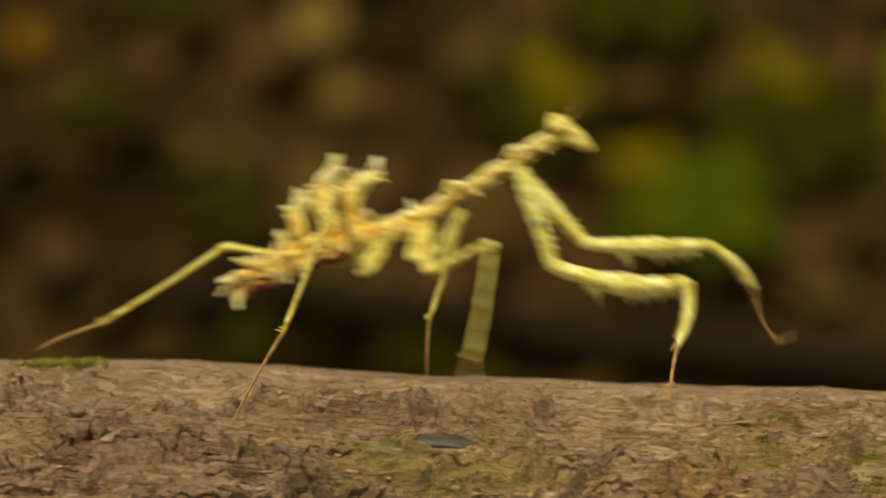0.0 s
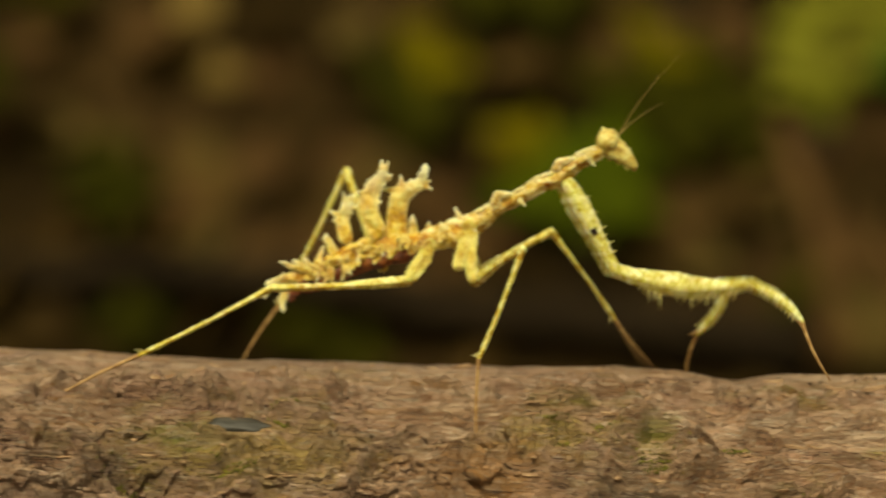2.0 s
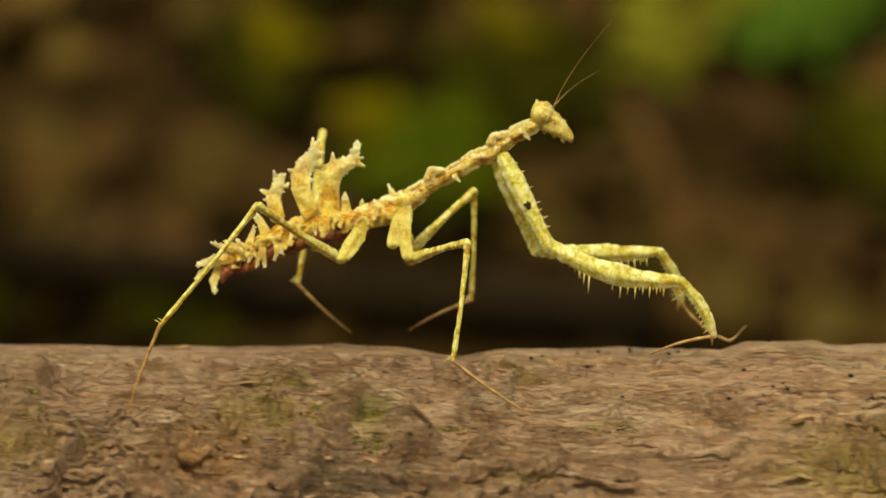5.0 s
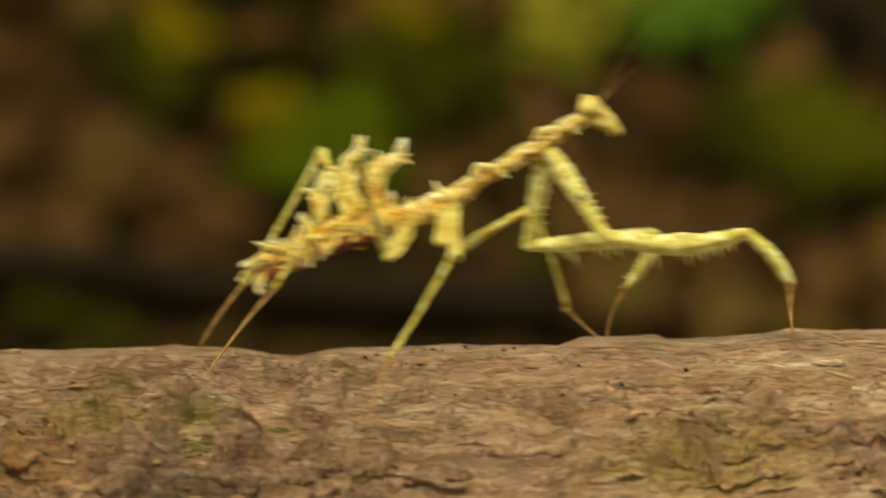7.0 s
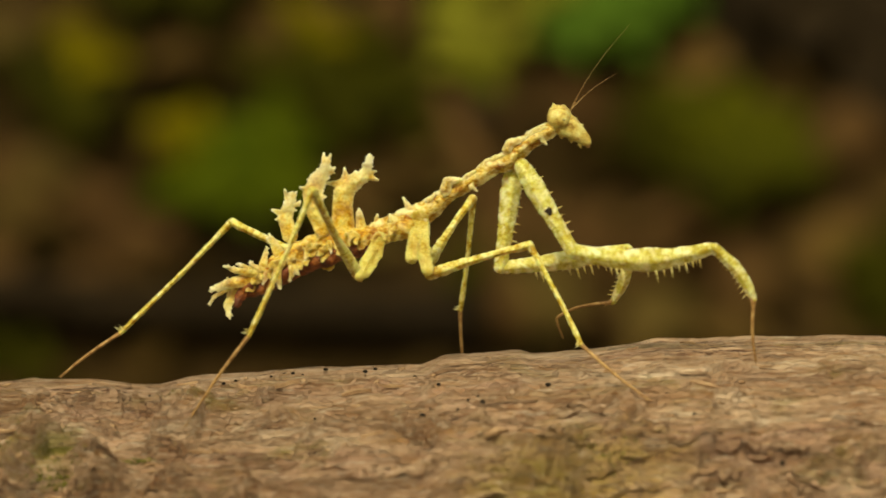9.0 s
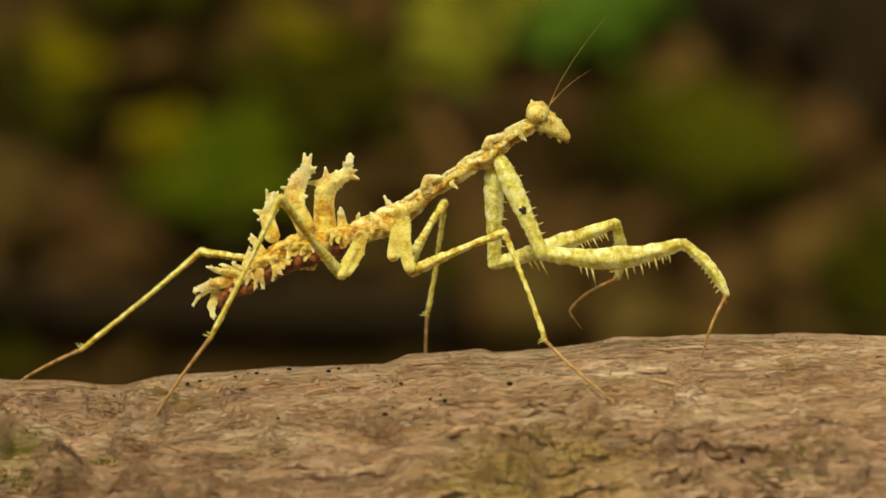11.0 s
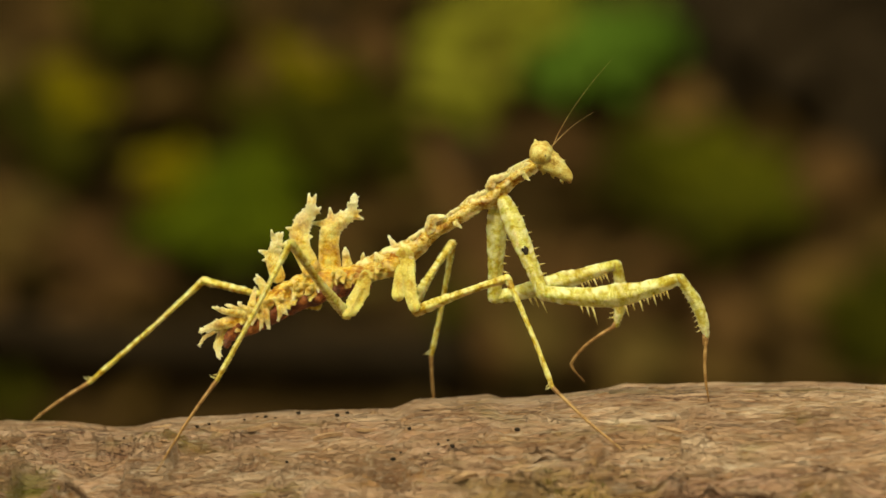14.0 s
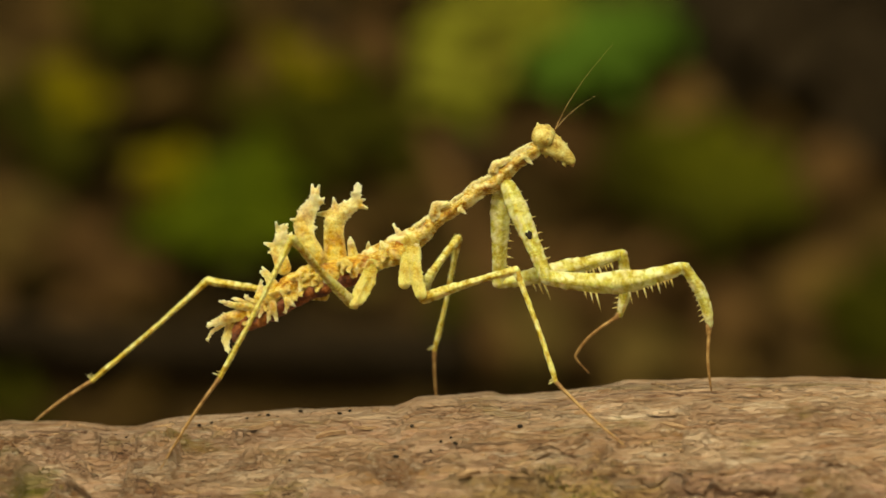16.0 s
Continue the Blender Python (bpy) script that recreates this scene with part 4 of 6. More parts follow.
def thorax():
    bm = bmesh.new()
    line = curve_points([at(-2.4, -0.3), at(-0.44, 0.63), at(0.99, 1.37), at(2.23, 2.40), at(3.47, 3.22), at(4.53, 3.91), at(5.42, 4.60), at(6.49, 5.05), at(7.1, 5.65), at(7.72, 6.25), at(8.6, 6.88), at(9.31, 7.28), at(9.84, 7.6)], 96)
    rad = spread([0.8, 0.82, 0.74, 0.54, 0.5, 0.52, 0.55, 0.62, 0.66, 0.56, 0.54, 0.5, 0.4], 96)
    rad = [r * (1 + 0.07 * noise.noise(Vector((i * 0.21, 3, 0))) + 0.05 * noise.noise(Vector((i * 0.6, 8, 0)))) for i, r in enumerate(rad)]
    tube(bm, line, [r * MM for r in rad], 28, 0.8, 0.10 * MM, 1700, domed=True, ridge=0.12, stripe=0.9)
    ragged(bm, line, [r * MM for r in rad], 50, 0.08, 0.24, 8, 2)
    # keels along the back and the flanks
    n = len(line)
    for turn, low, high in ((1.57, 0.13, 0.08),):
        keel = []
        for i, p in enumerate(line):
            x, y, z = frame_along(line[min(i + 1, n - 1)] - line[max(i - 1, 0)])
            r = rad[i] * MM * (1.0 + 0.10 * noise.noise(Vector((i * 0.35, turn, 0))) + 0.06 * noise.noise(Vector((i * 1.1, turn, 4))))
            keel.append(p + (y * math.cos(turn) * 0.8 + z * math.sin(turn)) * r)
        tube(bm, keel[4:-2], [(low if i % 7 else high) * MM * (0.8 + 0.5 * noise.noise(Vector((i * 0.6, turn, 9)))) for i in range(4, n - 2)], 8, 0.8, 0.04 * MM, 3000, stripe=1.3)
    return part("thorax", bm, thorax_skin, mantis)


def abdomen():
    bm = bmesh.new()
    line = curve_points([at(0.2, 0.5), at(-2.15, -0.3), at(-4.69, -0.75), at(-6.8, -1.3), at(-8.2, -2.0), at(-9.6, -2.95), at(-10.9, -3.75), at(-12.3, -4.3)], 80)
    rad = spread([0.9, 0.66, 0.72, 0.80, 0.76, 0.70, 0.62, 0.35], 80)
    rad = [r * (1 + 0.08 * math.sin(i * 0.6)) * MM for i, r in enumerate(rad)]
    tube(bm, line, rad, 22, 1.05, 0.2 * MM, 1700, stripe=0.3)
    ragged(bm, line, rad, 300, 0.10, 0.36, 3)
    body = part("abdomen", bm, body_skin, mantis)
    bm = bmesh.new()
    line = curve_points([at(-1.9, -0.9), at(-4.68, -1.62), at(-6.5, -2.15), at(-8.2, -2.9), at(-10.0, -4.0), at(-11.9, -4.9)], 50)
    tube(bm, line, [r * MM for r in spread([0.4, 0.66, 0.70, 0.68, 0.62, 0.4], 50)], 18, 1.3, 0.22 * MM, 1700)
    part("belly", bm, rusty, mantis, "rust-brown belly")
    return body


thorax()
abdomen()
def lobe(seed, strokes, thick=0.17, fringe=0.25):
    bm = bmesh.new()
    blade(bm, strokes, thick, seed, fringe, pale_from=1.0, rim=0.25)
    part("lobe", bm, lobe_skin, mantis, "pale fringed leafy lobe")


lobe(31, [[(-4.78, 0.0, 0.1, 0.82), (-4.88, 1.72, 0.2, 0.70), (-4.71, 2.91, 0.2, 0.72), (-3.99, 3.4, 0.1, 0.6), (-3.3, 3.83, 0.0, 0.43), (-3.12, 4.74, -0.1, 0.27), (-3.05, 5.2, -0.1, 0.18)],
          [(-2.99, 3.7, 0.0, 0.27), (-2.47, 3.53, -0.2, 0.11)],
          [(-2.99, 4.0, 0.0, 0.21), (-2.61, 4.13, 0.1, 0.09)],
          [(-4.67, 3.45, 0.2, 0.29), (-4.8, 4.24, 0.3, 0.08)],
          [(-5.25, 3.14, 0.2, 0.27), (-6.03, 3.15, 0.3, 0.1)],
          [(-3.9, 3.55, 0.1, 0.25), (-3.99, 4.06, 0.1, 0.08)]], 0.15, 0.6)
lobe(32, [[(-6.15, 0.2, -0.6, 0.7), (-6.82, 1.51, -0.6, 0.68), (-6.96, 2.51, -0.5, 0.70), (-6.61, 3.42, -0.5, 0.6), (-6.07, 4.23, -0.6, 0.45), (-6.11, 4.88, -0.6, 0.24)],
          [(-6.2, 4.79, -0.5, 0.2), (-6.25, 5.32, -0.5, 0.08)],
          [(-5.93, 4.79, -0.6, 0.2), (-5.77, 5.29, -0.7, 0.08)],
          [(-6.86, 3.24, -0.5, 0.25), (-7.11, 3.82, -0.6, 0.06)],
          [(-5.78, 4.07, -0.6, 0.25), (-5.46, 4.36, -0.4, 0.09)],
          [(-7.4, 2.78, -0.5, 0.25), (-7.83, 2.94, -0.7, 0.08)],
          [(-6.4, 2.33, -0.5, 0.25), (-6.06, 2.3, -0.4, 0.09)]], 0.15, 0.6)
lobe(33, [[(-8.5, -0.6, 0.3, 0.56), (-8.87, 0.6, 0.4, 0.52), (-8.6, 1.5, 0.4, 0.43), (-8.48, 2.2, 0.4, 0.28)],
          [(-8.77, 2.01, 0.4, 0.21), (-8.93, 2.65, 0.3, 0.08)],
          [(-8.37, 2.16, 0.4, 0.21), (-8.15, 2.45, 0.5, 0.09)],
          [(-9.2, 0.91, 0.4, 0.27), (-9.8, 1.12, 0.5, 0.09)],
          [(-9.09, 0.45, 0.4, 0.21), (-9.52, 0.5, 0.2, 0.08)],
          [(-8.15, 1.56, 0.4, 0.18), (-7.84, 1.71, 0.4, 0.08)]], 0.15, 0.6)
lobe(34, [[(-3.53, 0.1, 0.2, 0.38), (-3.68, 1.1, 0.1, 0.25), (-3.7, 1.43, 0, 0.1)]], 0.15, 0.6)
lobe(35, [[(-2.37, 0.2, 0, 0.3), (-2.45, 0.84, 0, 0.16), (-2.4, 1.11, 0, 0.06)], [(-2.25, 0.66, 0, 0.14), (-1.98, 0.81, 0, 0.05)]], 0.13, 0.4)
lobe(37, [[(0.1, 1.1, -0.2, 0.42), (-0.2, 1.6, -0.2, 0.28), (-0.40, 1.9, -0.2, 0.17), (-0.62, 2.33, -0.2, 0.05)]], 0.15, 0.4)
lobe(38, [[(-9.21, -1.9, 0, 0.42), (-9.65, -1.05, 0, 0.28), (-9.96, -0.52, 0, 0.09)],
          [(-9.67, -0.96, 0, 0.18), (-10.12, -0.87, 0, 0.07)]], 0.15, 0.6)
for row in ([(2.30, 3.0, -0.45, 0.42), (2.38, 3.62, -0.5, 0.32), (2.93, 3.70, -0.5, 0.25), (3.29, 3.75, -0.45, 0.14)], [(5.1, 4.85, -0.3, 0.28), (5.68, 5.28, -0.3, 0.21), (6.21, 5.5, -0.3, 0.14)],
            [(6.5, 5.9, -0.3, 0.36), (6.65, 6.40, -0.35, 0.28), (7.18, 6.55, -0.3, 0.25), (7.71, 6.72, -0.3, 0.16)], [(8.15, 6.9, -0.3, 0.28), (8.33, 7.2, -0.3, 0.25), (8.77, 7.38, -0.3, 0.2), (9.21, 7.5, -0.3, 0.16)],
            [(0.95, 0.7, -0.7, 0.3), (1.09, 0.4, -0.75, 0.22), (1.22, -0.17, -0.7, 0.07)], [(4.1, 3.3, -0.4, 0.2), (4.51, 3.0, -0.4, 0.06)], [(8.95, 6.7, -0.4, 0.2), (9.28, 6.38, -0.4, 0.06)],
            [(1.2, 2.2, -0.3, 0.3), (1.55, 2.62, -0.3, 0.12)], [(3.8, 3.9, -0.3, 0.25), (4.3, 4.35, -0.3, 0.1)], [(-1.3, 0.7, -0.3, 0.35), (-1.55, 1.15, -0.35, 0.09)]):
    bm = bmesh.new()
    blade(bm, [row], 0.24, 60 + int(10 * row[0][0]), 0.2, pale_from=0.4, rim=0.8)
    part("thorax_lobe", bm, thorax_skin, mantis, "small rounded flap along the thorax")
spine_skin = tipped(lobe_base, (0.96, 0.90, 0.52))
SPINES = [[(-10.7, -3.5, -0.8, 0.47), (-12.24, -3.87, -0.9, 0.42), (-13.33, -4.21, -1.0, 0.25), (-13.98, -4.47, -1.0, 0.06)],
          [(-12.5, -4.2, -0.8, 0.2), (-13.65, -4.89, -0.9, 0.14), (-14.02, -5.46, -0.9, 0.05)],
          [(-10.9, -3.2, -1.0, 0.32), (-12.25, -2.95, -1.1, 0.22), (-13.0, -2.67, -1.2, 0.08)],
          [(-10.9, -3.1, -0.6, 0.22), (-11.7, -2.67, -0.6, 0.14), (-12.17, -2.59, -0.6, 0.05)],
          [(-10.5, -2.9, -0.9, 0.26), (-11.05, -2.58, -1.0, 0.14), (-11.2, -2.29, -1.0, 0.05)],
          [(-10.3, -2.6, -0.4, 0.3), (-10.17, -1.93, -0.3, 0.18), (-10.08, -1.38, -0.2, 0.06)],
          [(-9.3, -3.0, -0.9, 0.28), (-9.13, -3.84, -1.0, 0.18), (-8.99, -4.26, -1.0, 0.05)],
          [(-9.5, -3.2, -0.8, 0.22), (-9.6, -4.03, -0.9, 0.13), (-9.71, -4.39, -0.9, 0.04)],
          [(-8.3, -2.4, -0.9, 0.33), (-7.91, -3.01, -1.1, 0.18), (-7.72, -3.19, -1.1, 0.06)],
          [(-8.3, -2.7, -0.9, 0.2), (-8.27, -3.1, -1.0, 0.17), (-8.36, -3.71, -1.0, 0.05)],
          [(-7.2, -1.4, -0.9, 0.26), (-7.28, -2.0, -1.0, 0.16), (-7.37, -2.31, -1.0, 0.05)],
          [(-5.7, -0.9, -0.9, 0.22), (-5.54, -1.58, -1.0, 0.06)],
          [(-10.0, -3.2, -0.9, 0.26), (-10.25, -3.9, -1.0, 0.09)],
          [(-11.3, -3.9, -0.3, 0.5), (-12.3, -4.75, -0.3, 0.45), (-12.75, -5.6, -0.4, 0.28), (-12.53, -6.5, -0.5, 0.07)]]
rnd = random.Random(17)
for i, row in enumerate(SPINES):
    bm = bmesh.new()
    blade(bm, [row], 0.13, 80 + i, 0.55, 0.05, pale_from=0.75, rim=0.3)
    part("abdominal_spine", bm, spine_skin, mantis, "ivory pointed leaflet")
bm = bmesh.new()
blade(bm, [[(-11.3, -4.1, -0.75, 0.4), (-11.85, -4.85, -0.8, 0.4), (-12.05, -5.5, -0.8, 0.2)]], 0.2, 99, 0.3, 0.05, pale_from=0.0, rim=0.0)
part("tail_tip", bm, rusty, mantis, "dark rust-brown tail tip")
# crumpled scales along the flank
for i in range(40):
    u = -1.0 - 10.0 * i / 39 + rnd.uniform(-0.3, 0.3)
    v = float(np.interp(u, [-13, -11.4, -9.4, -7.2, -4.6, -2.2, 0.2], [-4.6, -4.0, -2.9, -1.5, -0.8, -0.3, 0.5])) + rnd.uniform(-0.6, 0.5)
    turn, ln = rnd.choice((2.6, 3.3, 3.9, 4.5)) + rnd.uniform(-0.5, 0.5), rnd.uniform(0.25, 0.6)
    y = -0.7 + rnd.uniform(-0.2, 0.1)
    bm = bmesh.new()
    blade(bm, [[(u, v, y, 0.3), (u + ln * 0.6 * math.cos(turn), v + ln * 0.6 * math.sin(turn), y - 0.3, 0.16), (u + ln * math.cos(turn + 0.3), v + ln * math.sin(turn + 0.3), y - 0.6, 0.04)]], 0.07, 120 + i, 0.3, 0.05, pale_from=0.5, rim=0.25)
    part("abdominal_scale", bm, body_skin, mantis, "crumpled golden scale")


head_skin = surface("head_cuticle", [(0.30, 0.15, 0.02), (0.60, 0.44, 0.09), (0.76, 0.66, 0.22), (0.84, 0.79, 0.34)], 0.7 * MM, 0.42, 0.5, soft=0.2)
NECK = at(9.75, 7.35)
head = None


def head_part():
    bm = bmesh.new()
    ball(bm, (0.35 * MM, 0, 0.92 * MM), 0.86 * MM, (1, 1.1, 0.98), 32, 22)
    tube(bm, [Vector(p) * MM for p in ((0.2, 0, 0.55), (0.7, 0, 0.42), (1.1, 0, 0.2), (1.45, 0, -0.05), (1.75, 0, -0.3), (2.05, 0, -0.62), (2.28, 0, -0.9), (2.42, 0, -1.05))], [r * MM for r in (0.7, 0.78, 0.78, 0.66, 0.62, 0.46, 0.36, 0.2)], 22, 0.9, 0.16 * MM, 2100, stripe=0.5)
    for a, b in (((1.3, 0, 0.7), (1.62, 0, 0.92)), ((1.7, 0, 0.3), (2.02, 0, 0.42)), ((2.15, 0, -0.45), (2.5, 0, -0.42)), ((0.5, 0, -0.3), (0.5, 0, -0.62)), ((1.2, 0, -0.55), (1.25, 0, -0.9)), ((1.75, 0, -0.9), (1.85, 0, -1.22))):
        spike(bm, Vector(a) * MM, Vector(b) * MM, 0.2 * MM)
    spike(bm, (1.7 * MM, 0, 0.35 * MM), (2.05 * MM, 0, 0.2 * MM), 0.25 * MM)
    spike(bm, (0.0, 0, 1.65 * MM), (-0.1 * MM, 0, 1.92 * MM), 0.2 * MM)
    for q in bm.verts:
        q.co += q.co.normalized() * (noise.noise(q.co * 1500) * 0.10 + noise.noise(q.co * 3600) * 0.08) * MM
    ob = part("head", bm, head_skin, mantis, "pale yellow knobbly head")
    for s in (-1, 1):
        bm = bmesh.new()
        ball(bm, (0.48 * MM, s * 0.66 * MM, 0.90 * MM), 0.55 * MM, (1, 0.75, 1.05), 18, 12)
        eye = part("eye", bm, head_skin, ob, "pale round compound eye")
        bm = bmesh.new()
        ball(bm, (0.62 * MM, s * 1.05 * MM, 0.84 * MM), 0.06 * MM, (1, 0.5, 1), 8, 6)
        part("pupil", bm, dark, eye, "tiny dark false pupil")
        bm = bmesh.new()
        ends = [(1.75, 2.75), (2.6, 4.2), (3.8, 5.9), (5.2, 7.6)] if s < 0 else [(2.0, 2.3), (3.0, 3.1), (4.3, 3.9)]
        line = curve_points([(1.1 * MM, s * 0.25 * MM, 1.35 * MM)] + [(u * MM, s * (0.4 + 0.2 * k) * MM, v * MM) for k, (u, v) in enumerate(ends)], 18)
        tube(bm, line, [r * MM for r in spread([0.032, 0.018, 0.010, 0.005], 18)], 5)
        part("antenna", bm, foot_brown, ob, "thin straw-brown antenna")
    bm = bmesh.new()
    ball(bm, (2.36 * MM, 0, -1.08 * MM), 0.17 * MM, (1, 1.3, 1), 8, 6)
    part("mandible", bm, foot_brown, ob, "dark mouthparts")
    ob.location = NECK
    return ob


head = head_part()

# Legs: every limb lies along its own x axis, from its root. Lengths in millimetres.
LEGS = {"RM": dict(root=(1.33, -2.2, -2.74), lengths=(7.28, 8.5, 6.6)), "LM": dict(root=(1.1, 2.2, -2.96), lengths=(7.28, 8.5, 5.2)),
        "RH": dict(root=(-3.48, -2.2, -3.06), lengths=(10.0, 10.9, 7.6)), "LH": dict(root=(-5.68, 2.2, -2.96), lengths=(10.0, 11.5, 5.4)),
        "RF": dict(root=(7.5, -0.9, 4.95), lengths=(7.15, 9.8, 4.7, 4.7)), "LF": dict(root=(7.05, 0.9, 4.65), lengths=(7.2, 9.0, 5.0, 5.2))}


def limb(name, length, radii, material, label, bend=0.0, rough=0.05, sides=10, wide=0.9, way=None):
    """A limb along its x axis, bowed by bend, or along the given way of (along, aside)."""
    bm = bmesh.new()
    n = 44
    if way:
        line = [Vector((p.x, 0, p.z)) * (length / way[-1][0]) * MM for p in curve_points([(a, 0, b) for a, b in way], n)]
    else:
        line = [Vector((length * i / (n - 1), 0, bend * math.sin(math.pi * i / (n - 1)))) * MM for i in range(n)]
    tube(bm, line, [r * MM for r in spread(radii, n)], max(16, sides), wide, rough * MM, 2200, domed=True, ridge=0.17, stripe=0.7)
    return part(name, bm, material, mantis, label)


def thorns(ob, length, spots, size, down=-1, under=0.5, bend=0.0):
    """Rows of thorns along a limb, each a piece of its own."""
    for f, s in spots:
        bm = bmesh.new()
        spike(bm, (0, 0, 0), (0.16 * size * s * MM, 0, down * size * s * MM), 0.13 * size * MM)
        th = part("thorn", bm, ivory, ob)
        th.location = Vector((f * length, 0, bend * math.sin(math.pi * f) + down * under)) * MM


def walking_leg(key):
    a, b, c = LEGS[key]["lengths"]
    femur = limb("leg_femur", a, [0.36, 0.36, 0.31, 0.25, 0.22, 0.22, 0.24, 0.28], leg_skin, "pale banded thigh", 0.12, 0.06)
    tibia = limb("leg_tibia", b, [0.24, 0.17, 0.155, 0.145, 0.14, 0.14, 0.165, 0.13], leg_skin, "slim banded shin", 0.08, 0.035)
    tarsus = limb("leg_tarsus", c, [0.13, 0.10, 0.095, 0.09, 0.08, 0.065, 0.04], foot_brown, "thin rust-brown foot", -0.12, 0.02, 7)
    thorns(tibia, b, [(0.985, 1.0), (0.965, 0.7)], 0.5, -1, 0.1)
    LEGS[key]["parts"] = (femur, tibia, tarsus)


BOW = {"RF": -0.72, "LF": -0.15}


def front_leg(key):
    a, b, c, d = LEGS[key]["lengths"]
    coxa = limb("foreleg_coxa", a, [0.46, 0.58, 0.62, 0.59, 0.54, 0.49, 0.45, 0.42, 0.45], limb_skin, "pale yellow front hip", 0.0, 0.05, 16)
    femur = limb("foreleg_femur", b, [r * (1.0 if key == "RF" else 0.84) for r in (0.46, 0.52, 0.54, 0.60, 0.62, 0.72, 0.70, 0.54, 0.50, 0.44, 0.34)], limb_skin, "pale yellow spiny raptorial thigh", BOW[key], 0.07, 16, 0.65)
    tibia = limb("foreleg_tibia", c, [0.34, 0.33, 0.36, 0.37, 0.34, 0.30, 0.18], limb_skin, "short spiny raptorial shin", 0.35, 0.04)
    tarsus = limb("foreleg_tarsus", d, [0.14, 0.11, 0.10, 0.09, 0.085, 0.065, 0.04], foot_brown, "thin brown front foot", -0.2, 0.02, 7, 0.9, [(0, 0), (0.92, -0.51), (2.32, -1.1), (3.77, -1.35), (4.32, -1.15), (4.84, 0)] if key == "LF" else None)
    thorns(coxa, a, [(f, 0.7 + 0.3 * (i % 2)) for i, f in enumerate((0.1, 0.2, 0.29, 0.38, 0.47, 0.55, 0.63, 0.72, 0.82))], 0.6, 1, 0.40)
    thorns(femur, b, [(0.30, 1.5), (0.26, 1.1), (0.34, 2.2), (0.42, 0.5), (0.47, 0.6), (0.52, 1.1), (0.555, 0.6), (0.58, 1.7), (0.61, 0.6), (0.635, 1.2), (0.665, 0.5), (0.69, 1.5), (0.72, 0.6), (0.745, 1.0), (0.77, 0.5), (0.795, 1.3), (0.82, 0.5), (0.845, 0.9), (0.87, 0.6), (0.895, 1.0)], 0.72, -1, 0.42 if key == "RF" else 0.34, BOW[key])
    thorns(tibia, c, [(f, 0.6 + 0.05 * i) for i, f in enumerate((0.22, 0.3, 0.38, 0.46, 0.54, 0.62, 0.7, 0.78, 0.86))], 0.5, -1, 0.22, 0.35)
    bm = bmesh.new()
    spike(bm, (0, 0, 0), (0.75 * MM, 0, -0.45 * MM), 0.16 * MM)
    claw = part("claw", bm, foot_brown, tibia, "hooked brown claw")
    claw.location = Vector((c * 0.95, 0, -0.05)) * MM
    if key == "RF":
        bm = bmesh.new()
        blob(bm, (0.55 * a * MM, -0.50 * MM, 0.05 * MM), 0.27 * MM, 4, 0.8, 1.1, 14, 10, 0.8)
        for q in bm.verts:
            q.co.y = -0.50 * MM + (q.co.y + 0.50 * MM) * 0.35
        part("spot", bm, dark, coxa, "small black spot")
    LEGS[key]["parts"] = (coxa, femur, tibia, tarsus)


for key in ("RM", "LM", "RH", "LH"):
    walking_leg(key)
for key in ("RF", "LF"):
    front_leg(key)
# broad flat hips of the walking legs, fixed on the body
HIPS = {"RM": [[(0.7, 0.9, -0.6, 0.5), (0.88, -0.74, -1.8, 0.42), (1.0, -1.7, -2.4, 0.44), (1.2, -2.3, -2.74, 0.42)], [(0.5, 0.9, -0.6, 0.7), (0.5, -0.2, -1.2, 0.55)], [(0.35, 0.6, -0.6, 0.4), (0.1, -0.8, -1.5, 0.38), (0.06, -1.65, -1.9, 0.42)]],
        "LM": [[(0.5, 0.4, 0.5, 0.55), (0.4, -1.3, 1.9, 0.6), (1.1, -2.2, 2.96, 0.4)]],
        "RH": [[(-2.2, -0.5, -0.8, 0.5), (-2.5, -1.2, -1.6, 0.5), (-3.01, -2.16, -2.3, 0.55), (-3.48, -2.85, -3.0, 0.36)], [(-2.1, -0.6, -1.0, 0.25), (-2.15, -1.5, -1.9, 0.2), (-3.0, -2.85, -2.6, 0.15)]],
        "LH": [[(-2.6, -1.0, 0.9, 0.6), (-4.2, -1.8, 2.0, 0.6), (-5.68, -2.2, 2.96, 0.42)]]}
for key, strokes in HIPS.items():
    bm = bmesh.new()
    blade(bm, strokes, 0.30, 11, 0.4, pale_from=0.3, rim=0.35)
    part("leg_hip", bm, hip_skin, mantis, "broad flat hip joint")


